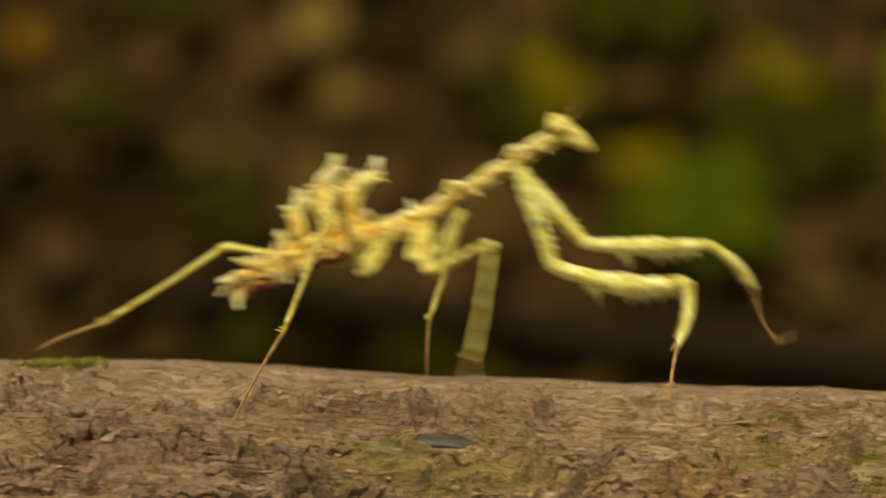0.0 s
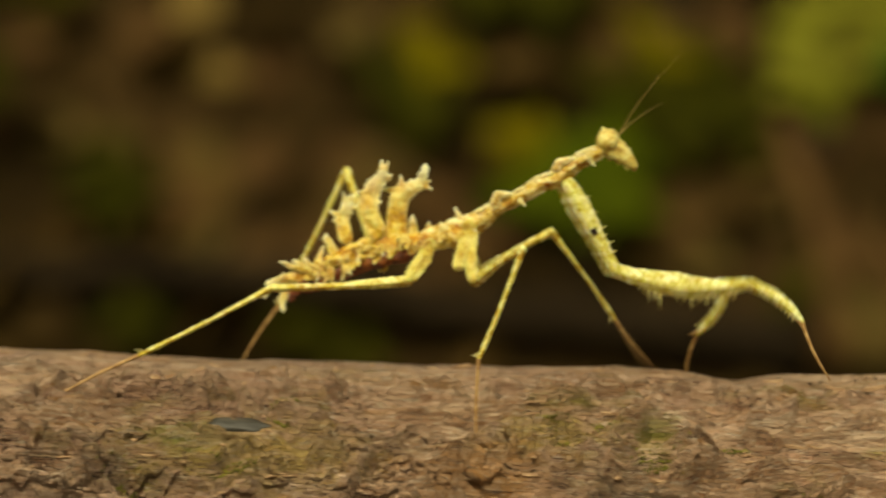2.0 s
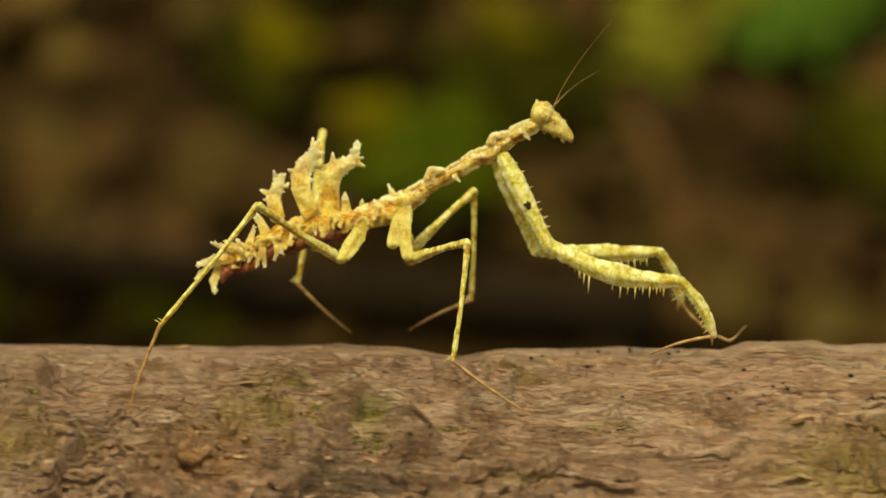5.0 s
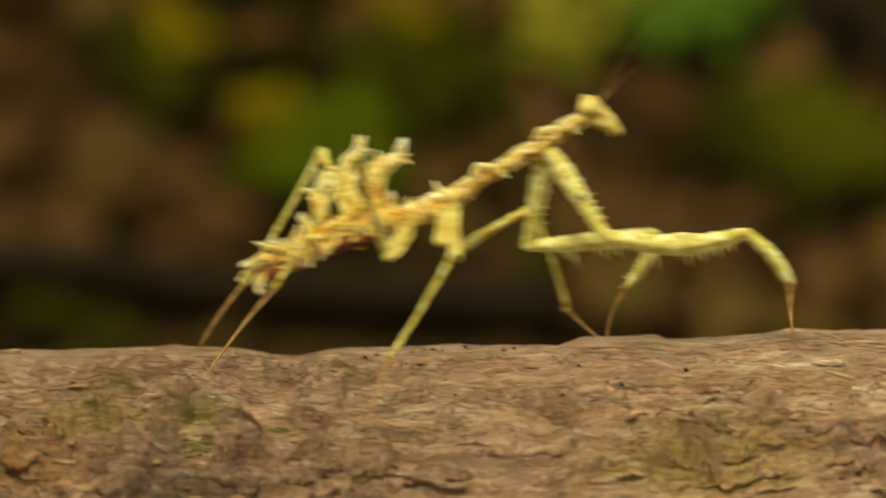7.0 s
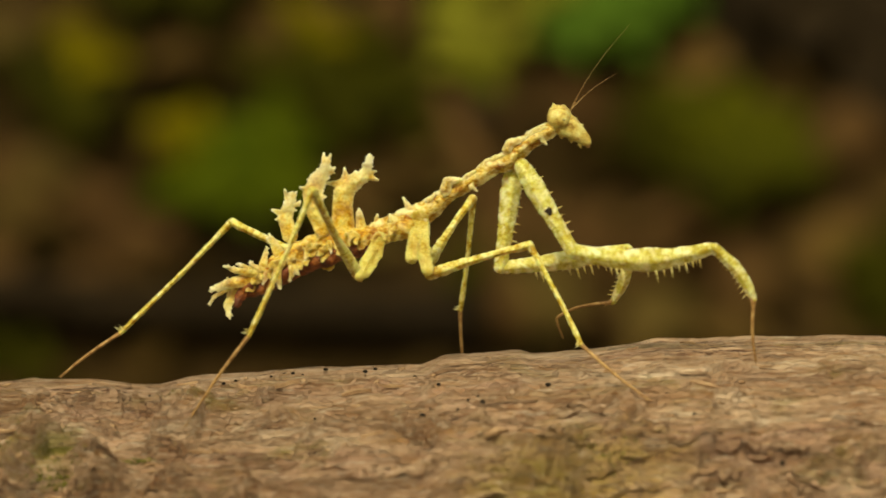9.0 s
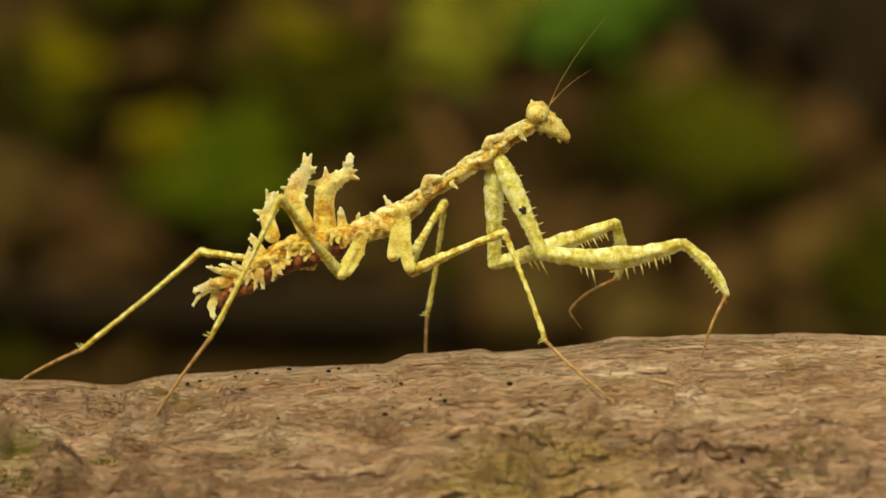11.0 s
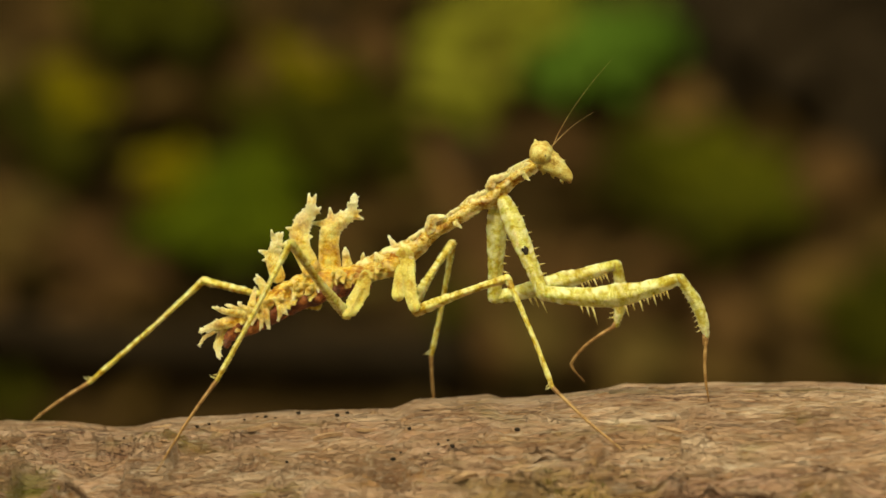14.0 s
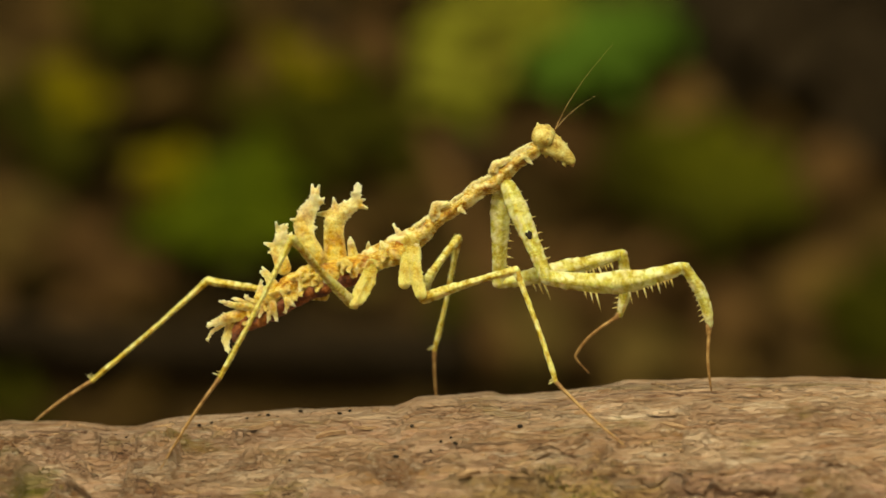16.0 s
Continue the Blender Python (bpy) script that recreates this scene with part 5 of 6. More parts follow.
# ---- movement: places of the body and of the joints in millimetres, by the second ----
# body: seconds, x, z, pitch, nod of the head, (droop). legs: seconds, then knee, ankle and foot; the front legs have an elbow first.
FIRST = {
    "body": [(0, -61.80, 63.85, 0.88, 9.0, -0.5),
             (0.5, -57.83, 63.89, -0.31, 1.7, -1.5),
             (1, -56.75, 63.50, -1.15, 7.7, -1.2),
             (1.5, -51.47, 63.12, -3.54, 0.5, -0.6),
             (2, -43.43, 63.50, -1.37, 1.7, -1.8),
             (2.5, -41.32, 63.95, -2.01, 6.3, -0.9),
             (3, -41.04, 64.70, -0.42, 0.7, -1.0),
             (3.5, -36.17, 64.29, -2.84, 7.5, -0.9),
             (3.7, -37.49, 64.36, -1.57, 3.6, -0.4)],
    "RH": [(0, -66.7, -9.12, 67.79, -69.85, -10.51, 57.27, -73, -10.46, 50.57),
           (0.5, -64.63, -9.55, 66.77, -68.89, -10.35, 56.77, -73, -10.46, 50.57),
           (1, -63.55, -9.97, 65.88, -68.84, -9.67, 56.07, -73, -10.46, 50.57),
           (1.5, -60.72, -9.25, 64.63, -67.77, -10.45, 56.01, -73, -10.46, 50.57),
           (2, -57.31, -3.35, 59.42, -66.71, -6.79, 53.89, -73, -10.46, 50.57),
           (2.5, -55.44, -3.33, 60.38, -64.32, -8.61, 55.22, -66.59, -10, 53.86),
           (3, -47.04, -7.97, 69.44, -50.71, -7.55, 58.86, -52.93, -7.3, 52.31),
           (3.5, -39.45, -7.79, 69.69, -41.82, -9.22, 59.05, -43.07, -10, 53.22),
           (3.7, -40.78, -7.75, 69.71, -42.73, -8.46, 59.01, -43.7, -8.9, 52.36)],
    "LH": [(0, -76.37, 6.67, 60.72, -85.71, 7.79, 53.82, -92.53, 8.52, 50.46),
           (0.5, -70.78, 7.76, 65.03, -78.98, 8.22, 56.57, -85.09, 8.5, 52.35),
           (1, -65.3, 8.33, 68.04, -73.08, 8.45, 58.26, -77.4, 8.5, 54.58),
           (1.5, -57.38, 8.64, 68.17, -59.18, 8.54, 57.23, -59.81, 8.49, 52),
           (2, -52.8, 9.1, 66.95, -57.3, 8.68, 56.33, -59.81, 8.49, 52),
           (2.5, -51.93, 8.93, 66.8, -56.71, 8.63, 56.38, -59.81, 8.49, 52),
           (3, -51.85, 9.07, 66.95, -56.64, 8.67, 56.6, -59.81, 8.49, 52),
           (3.5, -48.79, 8.7, 64.99, -55.73, 8.56, 56.03, -59.81, 8.49, 52),
           (3.7, -49.69, 8.58, 65.76, -55.95, 8.53, 56.27, -59.81, 8.49, 52)],
    "RM": [(0, -55.84, -6.84, 64.36, -56.36, -9.37, 57.4, -56.39, -10, 55.69),
           (0.5, -49.52, -4.15, 61.75, -45.08, -7.31, 55.85, -40.98, -10.35, 52.02),
           (1, -48.36, -3.35, 61.74, -44.54, -8.06, 55.18, -40.98, -10.35, 52.02),
           (1.5, -44.29, -4.49, 63.7, -43.29, -8.66, 55.83, -40.98, -10.35, 52.02),
           (2, -38.72, -8, 63.46, -41.19, -9.46, 56.36, -40.98, -10.35, 52.02),
           (2.5, -36.88, -8.15, 63.88, -40.31, -9.78, 56.43, -40.98, -10.35, 52.02),
           (3, -37.61, -8.83, 64.08, -40.4, -9.65, 56.6, -40.98, -10.35, 52.02),
           (3.5, -34.77, -9.19, 63.51, -39.05, -9.78, 56.48, -40.98, -10.35, 52.02),
           (3.7, -35.4, -9.06, 63.87, -39.45, -9.73, 56.6, -40.98, -10.35, 52.02)],
    "LM": [(0, -59.33, 8.95, 63.29, -61.01, 8.66, 56.15, -60.8, 8.49, 51.97),
           (0.5, -57.24, 8.97, 63.57, -60.03, 8.64, 56.14, -60.8, 8.49, 51.97),
           (1, -55.5, 9, 63.11, -59.59, 8.66, 55.78, -60.8, 8.49, 51.97),
           (1.5, -52.37, 9.06, 61.71, -57.91, 8.66, 54.93, -60.8, 8.49, 51.97),
           (2, -36.62, 5.93, 62.91, -31.85, 7.57, 57.22, -29.1, 8.5, 54.03),
           (2.5, -34.01, 2.88, 64.71, -31.3, 6.64, 57.11, -28.91, 8.64, 53.54),
           (3, -34.23, 5.62, 64.67, -31.66, 7.57, 56.88, -28.91, 8.64, 53.54),
           (3.5, -30.48, 5.48, 65.74, -30.36, 7.58, 57.52, -28.91, 8.64, 53.54),
           (3.7, -31.62, 5.35, 65.8, -30.73, 7.54, 57.41, -28.91, 8.64, 53.54)],
    "RF": [(0, -51.3, -1.85, 61.61, -41.08, -1.75, 61.52, -42.2, -3.26, 57.63, -42.3, -4.5, 53.73),
           (0.5, -49.71, -1.98, 61.43, -40.15, -3.98, 61.23, -41.4, -4.3, 57.5, -42.3, -4.5, 53.73),
           (1, -48.44, -1.98, 61.05, -38.65, -1.89, 60.26, -39.94, -3.84, 56.26, -40.95, -4.5, 55.26),
           (1.5, -43.38, -2.07, 60.04, -33.81, -2.54, 62.1, -32.1, -3.58, 58.06, -34.39, -4.5, 54.95),
           (2, -31.9, -1.79, 62.14, -21.77, -1.87, 63.15, -18.19, -3.31, 59.67, -15.42, -4.5, 54.8),
           (2.5, -29.48, -2.92, 63.18, -19.68, -3.08, 63.44, -15.96, -3.97, 59.6, -15.42, -4.5, 54.8),
           (3, -30.58, -3.2, 63.48, -20.93, -4.93, 63.65, -17.96, -4.66, 59.08, -15.42, -4.5, 54.8),
           (3.5, -24.88, -1.86, 62.35, -15.11, -2.27, 61.02, -12.98, -3.85, 57.7, -12.21, -4.5, 54.98),
           (3.7, -26.02, -3.07, 63.44, -16.83, -5.07, 61.23, -14.33, -4.73, 58.28, -12.21, -4.5, 54.98)],
    "LF": [(0, -48.67, 0.53, 63.15, -40.2, 2.53, 64.32, -36.64, 4.34, 60.69, -33.27, 6, 57.36),
           (0.5, -44.76, 0.51, 63.2, -36.17, 2.51, 64.68, -33.46, 4.26, 61.39, -30.84, 6, 57.98),
           (1, -44.8, 0.37, 61.81, -36.33, 2.37, 63.69, -32.83, 4.2, 60.55, -30.46, 6, 56.43),
           (1.5, -38.95, 0.28, 61.01, -30.68, 2.28, 58.9, -27.87, 3.98, 55.89, -23.22, 6.12, 53.85),
           (2, -32.19, 0.17, 61.58, -23.69, 2.17, 61.46, -25.67, 4.54, 57.06, -24.92, 6.06, 54),
           (2.5, -31.73, 0.11, 61.59, -22.91, 1.36, 62.92, -24.68, 4.07, 57.96, -24.92, 6.06, 54),
           (3, -33.19, 0.02, 62.07, -24.47, 2.02, 62.71, -25.43, 4.43, 57.57, -24.92, 6.06, 54),
           (3.5, -28.57, 0.01, 61.52, -19.05, 0.05, 62.29, -20.43, 3.4, 57.52, -22.48, 6, 54.21),
           (3.7, -29.95, -0.02, 61.54, -20.87, 0.21, 63.15, -20.84, 2.94, 58.72, -24.18, 6.6, 53.8)],
}
SECOND = {
    "body": [(5.8, -21.62, 64.55, -1.64, 4.7, -1.4),
             (6, -19.41, 64.96, -1.01, 6.5, -1.8),
             (6.5, -17.90, 64.76, -1.82, 2.0, -0.9),
             (7, -12.17, 65.11, -1.66, 4.5, -1.8),
             (7.5, -9.21, 64.89, -1.55, 2.9, -0.9),
             (8, -8.44, 65.19, -1.97, 1.1, -0.3),
             (8.5, -6.06, 65.32, -3.21, 1.9, -0.2),
             (9, -4.09, 65.45, -1.72, 1.2, -0.5),
             (9.2, -5.87, 65.61, -1.65, 1.3, -0.3)],
    "RH": [(5.8, -31.07, -9.01, 65.94, -37.99, -10.07, 57.24, -45.11, -10.8, 51.49),
           (6, -30.93, -7.42, 64.95, -38.68, -9.25, 56.86, -45.11, -10.8, 51.49),
           (6.5, -28.91, -7.78, 65.49, -36.74, -9.18, 57.77, -41.53, -10, 53.49),
           (7, -18.11, -7.74, 70.13, -23.62, -9.3, 60.5, -26.6, -10, 56.55),
           (7.5, -13.64, -7.65, 70.26, -16.23, -7.43, 59.95, -19.72, -9.43, 53.01),
           (8, -13.18, -8.29, 70.09, -16.07, -8.78, 59.96, -19.72, -9.43, 53.01),
           (8.5, -11.38, -9.16, 69.44, -15.56, -9.12, 59.66, -19.72, -9.43, 53.01),
           (9, -10.99, -8.84, 69.18, -15.11, -9.33, 59.54, -19.72, -9.43, 53.01),
           (9.2, -11.29, -9.35, 69.39, -15.78, -9.2, 59.75, -19.72, -9.43, 53.01)],
    "LH": [(5.8, -27.26, 8.5, 69.53, -28.41, 8.5, 58.41, -29.78, 8.5, 53.53),
           (6, -26.1, 9.01, 69.37, -28.63, 8.65, 58.4, -29.78, 8.5, 53.53),
           (6.5, -24.9, 9.16, 69.05, -28.33, 8.71, 58.52, -29.78, 8.5, 53.53),
           (7, -21.71, 9.81, 67.58, -26.72, 8.94, 58.11, -29.78, 8.5, 53.53),
           (7.5, -19.89, 9.47, 66.88, -26.23, 8.8, 57.43, -29.78, 8.5, 53.53),
           (8, -19.68, 9.29, 66.89, -26.11, 8.74, 57.32, -29.78, 8.5, 53.53),
           (8.5, -18.34, 9.23, 65.69, -25.79, 8.72, 57.09, -29.78, 8.5, 53.53),
           (9, -17.22, 8.65, 64.71, -25.29, 8.54, 56.79, -29.78, 8.5, 53.53),
           (9.2, -18.5, 8.79, 65.88, -25.82, 8.59, 57.21, -29.78, 8.5, 53.53)],
    "RM": [(5.8, -15.96, -7.53, 64.04, -16.36, -10.74, 55.92, -16.48, -11.7, 52.27),
           (6, -14.53, -8.13, 64.42, -16.62, -10.81, 56.48, -16.48, -11.7, 52.27),
           (6.5, -13.95, -8.62, 64.1, -16.26, -9.96, 57.5, -16.48, -11.7, 52.27),
           (7, -11.15, -9.36, 63.63, -15.26, -10.52, 56.45, -16.48, -11.7, 52.27),
           (7.5, -10.28, -8.99, 63.32, -15.1, -10.88, 56.43, -16.48, -11.7, 52.27),
           (8, -8.01, -9.13, 64.47, -12.14, -9.81, 57.86, -13.07, -10, 55.91),
           (8.5, 2.57, -2.1, 63.91, 7.3, -6.72, 58.14, 12.31, -10.54, 55.1),
           (9, 4.1, -1.99, 65.03, 7.61, -6.74, 58.46, 12.31, -10.54, 55.1),
           (9.2, 2.92, -2.15, 63.8, 7.28, -6.81, 58.19, 12.31, -10.54, 55.1)],
    "LM": [(5.8, -20.86, 9.27, 63.29, -24.62, 8.81, 57.68, -26.25, 8.5, 53.31),
           (6, -21.28, 8.58, 63.94, -23.51, 8.52, 56.22, -24.7, 8.5, 54.47),
           (6.5, -10.63, 5.61, 63.26, -7.36, 7.53, 57.19, -4.56, 8.62, 54.49),
           (7, -5.37, 6.17, 64.07, -2.84, 7.92, 57.23, -0.43, 8.52, 55.23),
           (7.5, -3.2, 6.42, 65.12, -2.07, 7.92, 57.91, -0.43, 8.52, 55.23),
           (8, -2.57, 6.76, 65.1, -1.77, 8.05, 57.71, -0.43, 8.52, 55.23),
           (8.5, -1.15, 7.2, 65.8, -1.3, 8.14, 58.28, -0.43, 8.52, 55.23),
           (9, 0.34, 7.31, 66.36, -0.68, 8.18, 58.44, -0.43, 8.52, 55.23),
           (9.2, -1, 6.88, 66.65, -1.32, 8.08, 58.35, -0.43, 8.52, 55.23)],
    "RF": [(5.8, -12.54, -2.04, 61.96, -3.05, -3.86, 63.55, -2.07, -4.24, 58.9, -2.88, -4.5, 55.49),
           (6, -9.16, -2, 62.86, 1.21, -2.16, 65.16, 3.4, -3.25, 62.16, 1.86, -4.5, 58.22),
           (6.5, -7.75, -2.56, 62.92, 2.78, -2.9, 63.78, 5.01, -4.02, 60.38, 4.87, -4.5, 58.62),
           (7, -0.64, -3.2, 64.56, 9.23, -3.7, 65.06, 12.1, -4.17, 62.15, 12.8, -4.5, 59.42),
           (7.5, 2.03, -3.2, 64.02, 11.85, -3.76, 64.01, 14.68, -4.18, 59.58, 16.9, -4.5, 57.15),
           (8, 2.58, -3.2, 64.12, 12.25, -4.74, 64.11, 14.93, -4.59, 59.69, 16.9, -4.5, 57.15),
           (8.5, 5.22, -3.1, 63.98, 14.51, -5.1, 63.67, 17.1, -4.72, 59.6, 19.77, -4.5, 57.17),
           (9, 7.01, -3.2, 64.6, 16.58, -5.2, 64.95, 19.42, -4.81, 61.46, 19.77, -4.5, 57.17),
           (9.2, 4.28, -3.2, 64.55, 13.95, -4.76, 64.48, 16.74, -4.58, 60.41, 17.24, -4.5, 57.15)],
    "LF": [(5.8, -11.16, 0.12, 62.65, -2.37, 2.04, 62.63, -0.15, 4.45, 57.99, 1.5, 6.03, 55.91),
           (6, -8.76, 0.09, 63.18, 0.23, -0.12, 64.41, -0.24, 3.72, 59.05, 1.5, 6.03, 55.91),
           (6.5, -8.73, 1.6, 62.34, 0.06, 3.1, 63.53, -0.28, 5.1, 58.28, 1.5, 6.03, 55.91),
           (7, -5.85, 2.72, 62.7, 3.72, 2.59, 64.41, 1.32, 4.63, 59.66, 1.5, 6.03, 55.91),
           (7.5, -3.32, 1.95, 62.41, 5.52, 3.39, 63.28, 2.67, 4.95, 59.15, 1.5, 6.03, 55.91),
           (8, -2.8, 2, 62.73, 5.86, 4, 63.13, 2.95, 5.21, 59.08, 1.5, 6.03, 55.91),
           (8.5, -1.03, 1.64, 62.87, 7.77, 3.25, 61.92, 5.82, 4.53, 58.47, 1.5, 6.03, 55.91),
           (9, 2.16, 0.02, 62.87, 11.04, -0.06, 64.85, 10.1, 2.89, 59.87, 5.81, 6.06, 56.16),
           (9.2, -0.19, 1.75, 63.14, 8.68, 1.72, 64.93, 7.97, 4.03, 59.83, 5.81, 6.06, 56.16)],
}
LAST = {
    "body": [(11.3, -2.27, 65.62, -1.07, 2.3, -0.5),
             (11.5, -2.89, 65.73, -0.97, 0.8, -0.2),
             (12, -2.75, 66.08, 0.35, -0.5, 0.0),
             (12.5, -3.36, 66.04, 0.00, 0.0, 0.0),
             (13, -3.18, 65.90, -0.48, 0.5, 0.0),
             (13.5, -2.74, 66.35, 0.30, -0.4, 0.0),
             (14, -3.12, 66.03, -0.19, 0.3, 0.0),
             (14.5, -2.90, 65.93, -0.36, 0.6, 0.0),
             (15, -3.11, 66.10, -0.24, 0.5, 0.0),
             (15.5, -2.84, 66.42, 0.86, -0.9, 0.0),
             (16, -2.82, 66.71, 1.29, -1.5, 0.0)],
    "RH": [(11.3, -10.14, -8.84, 68.71, -15.07, -9.22, 59.36, -19.72, -9.43, 53.01),
           (11.5, -10.3, -8.99, 68.96, -15.22, -9.4, 59.56, -19.72, -9.43, 53.01),
           (12, -10.17, -9.22, 69.03, -15.38, -9.49, 59.53, -19.72, -9.43, 53.01),
           (12.5, -10.61, -9.22, 69.02, -15.51, -9.49, 59.52, -19.72, -9.43, 53.01),
           (13, -10.5, -9.22, 68.94, -15.48, -9.49, 59.5, -19.72, -9.43, 53.01),
           (13.5, -10.16, -9.22, 69.22, -15.38, -9.49, 59.58, -19.72, -9.43, 53.01),
           (14, -10.45, -9.22, 69.02, -15.46, -9.49, 59.52, -19.72, -9.43, 53.01),
           (14.5, -10.31, -9.22, 68.96, -15.42, -9.49, 59.51, -19.72, -9.43, 53.01),
           (15, -10.44, -9.22, 69.07, -15.46, -9.49, 59.54, -19.72, -9.43, 53.01),
           (15.5, -10.21, -9.22, 69.25, -15.39, -9.49, 59.59, -19.72, -9.43, 53.01),
           (16, -10.18, -9.22, 69.43, -15.38, -9.49, 59.64, -19.72, -9.43, 53.01)],
    "LH": [(11.3, -16.31, 7.76, 62.81, -25.47, 8.3, 55.67, -29.78, 8.5, 53.53),
           (11.5, -17, 7.6, 63.68, -25.63, 8.24, 56.17, -29.78, 8.5, 53.53),
           (12, -17.03, 7.47, 64.12, -25.7, 8.2, 56.35, -29.78, 8.5, 53.53),
           (12.5, -17.47, 7.47, 64.12, -25.83, 8.2, 56.35, -29.78, 8.5, 53.53),
           (13, -17.36, 7.47, 64.06, -25.8, 8.2, 56.33, -29.78, 8.5, 53.53),
           (13.5, -17.03, 7.47, 64.32, -25.7, 8.2, 56.4, -29.78, 8.5, 53.53),
           (14, -17.31, 7.47, 64.13, -25.78, 8.2, 56.35, -29.78, 8.5, 53.53),
           (14.5, -17.17, 7.47, 64.07, -25.74, 8.2, 56.33, -29.78, 8.5, 53.53),
           (15, -17.31, 7.47, 64.18, -25.78, 8.2, 56.37, -29.78, 8.5, 53.53),
           (15.5, -17.08, 7.47, 64.33, -25.72, 8.2, 56.41, -29.78, 8.5, 53.53),
           (16, -17.05, 7.47, 64.5, -25.71, 8.2, 56.46, -29.78, 8.5, 53.53)],
    "RM": [(11.3, 5.53, -3.63, 65.76, 7.96, -7.6, 58.81, 12.31, -10.54, 55.1),
           (11.5, 4.76, -4.21, 65.86, 7.91, -7.9, 58.79, 12.31, -10.54, 55.1),
           (12, 4.82, -4.3, 66.08, 7.79, -7.83, 58.86, 12.31, -10.54, 55.1),
           (12.5, 4.38, -4.3, 66.05, 7.66, -7.83, 58.85, 12.31, -10.54, 55.1),
           (13, 4.49, -4.3, 65.94, 7.7, -7.83, 58.82, 12.31, -10.54, 55.1),
           (13.5, 4.82, -4.3, 66.27, 7.79, -7.83, 58.91, 12.31, -10.54, 55.1),
           (14, 4.54, -4.3, 66.04, 7.71, -7.83, 58.85, 12.31, -10.54, 55.1),
           (14.5, 4.68, -4.3, 65.97, 7.75, -7.83, 58.83, 12.31, -10.54, 55.1),
           (15, 4.55, -4.3, 66.09, 7.71, -7.83, 58.86, 12.31, -10.54, 55.1),
           (15.5, 4.77, -4.3, 66.33, 7.78, -7.83, 58.93, 12.31, -10.54, 55.1),
           (16, 4.8, -4.3, 66.54, 7.78, -7.83, 58.99, 12.31, -10.54, 55.1)],
    "LM": [(11.3, 1.38, 8.15, 65.93, -0.23, 8.42, 57.96, -0.43, 8.52, 55.23),
           (11.5, 1.03, 7.94, 66.18, -0.36, 8.35, 58.39, -0.43, 8.52, 55.23),
           (12, 1.06, 7.81, 66.76, -0.66, 8.32, 58.43, -0.43, 8.52, 55.23),
           (12.5, 0.62, 7.81, 66.72, -0.78, 8.32, 58.42, -0.43, 8.52, 55.23),
           (13, 0.73, 7.81, 66.62, -0.75, 8.32, 58.39, -0.43, 8.52, 55.23),
           (13.5, 1.06, 7.81, 66.95, -0.66, 8.32, 58.48, -0.43, 8.52, 55.23),
           (14, 0.78, 7.81, 66.72, -0.74, 8.32, 58.42, -0.43, 8.52, 55.23),
           (14.5, 0.92, 7.81, 66.65, -0.7, 8.32, 58.4, -0.43, 8.52, 55.23),
           (15, 0.78, 7.81, 66.77, -0.74, 8.32, 58.43, -0.43, 8.52, 55.23),
           (15.5, 1.01, 7.81, 67, -0.67, 8.32, 58.5, -0.43, 8.52, 55.23),
           (16, 1.04, 7.81, 67.21, -0.66, 8.32, 58.56, -0.43, 8.52, 55.23)],
    "RF": [(11.3, 7.97, -3.2, 64.69, 17.9, -3.7, 64.32, 20.55, -4.11, 61.69, 18.75, -4.5, 57.16),
           (11.5, 7.13, -3.2, 64.59, 17.07, -3.65, 64.35, 19.54, -4.07, 61.92, 18.75, -4.5, 57.16),
           (12, 7.41, -3.2, 64.89, 16.63, -5.2, 64.87, 18.67, -4.88, 62.04, 18.75, -4.5, 57.16),
           (12.5, 6.85, -3.2, 64.81, 16.16, -5.2, 64.81, 18.37, -4.88, 62, 18.75, -4.5, 57.16),
           (13, 7.06, -3.2, 64.62, 16.34, -5.2, 64.64, 18.48, -4.88, 61.89, 18.75, -4.5, 57.16),
           (13.5, 7.42, -3.2, 65.14, 16.64, -5.2, 65.09, 18.67, -4.88, 62.17, 18.75, -4.5, 57.16),
           (14, 7.1, -3.2, 64.78, 16.37, -5.2, 64.78, 18.5, -4.88, 61.98, 18.75, -4.5, 57.16),
           (14.5, 7.31, -3.2, 64.66, 16.55, -5.2, 64.68, 18.62, -4.88, 61.92, 18.75, -4.5, 57.16),
           (15, 7.11, -3.2, 64.84, 16.38, -5.2, 64.83, 18.51, -4.88, 62.01, 18.75, -4.5, 57.16),
           (15.5, 7.28, -3.2, 65.28, 16.52, -5.2, 65.2, 18.6, -4.88, 62.24, 18.75, -4.5, 57.16),
           (16, 7.27, -3.2, 65.6, 16.51, -5.2, 65.48, 18.59, -4.88, 62.41, 18.75, -4.5, 57.16)],
    "LF": [(11.3, 4.88, 0.81, 63, 13.98, 0.82, 66.03, 13.7, 3.56, 60.9, 10.17, 6.03, 56.65),
           (11.5, 4.02, 0, 63.13, 12.9, 0.06, 66.3, 12.83, 3.06, 61.21, 10.17, 6.03, 56.65),
           (12, 4.11, 2.31, 63.76, 12.68, 2.32, 66.39, 12.73, 4.11, 61.4, 10.17, 6.03, 56.65),
           (12.5, 3.55, 2.31, 63.68, 12.21, 2.32, 66.33, 12.43, 4.11, 61.36, 10.17, 6.03, 56.65),
           (13, 3.76, 2.31, 63.49, 12.39, 2.32, 66.16, 12.54, 4.11, 61.26, 10.17, 6.03, 56.65),
           (13.5, 4.12, 2.31, 64.01, 12.69, 2.32, 66.6, 12.73, 4.11, 61.53, 10.17, 6.03, 56.65),
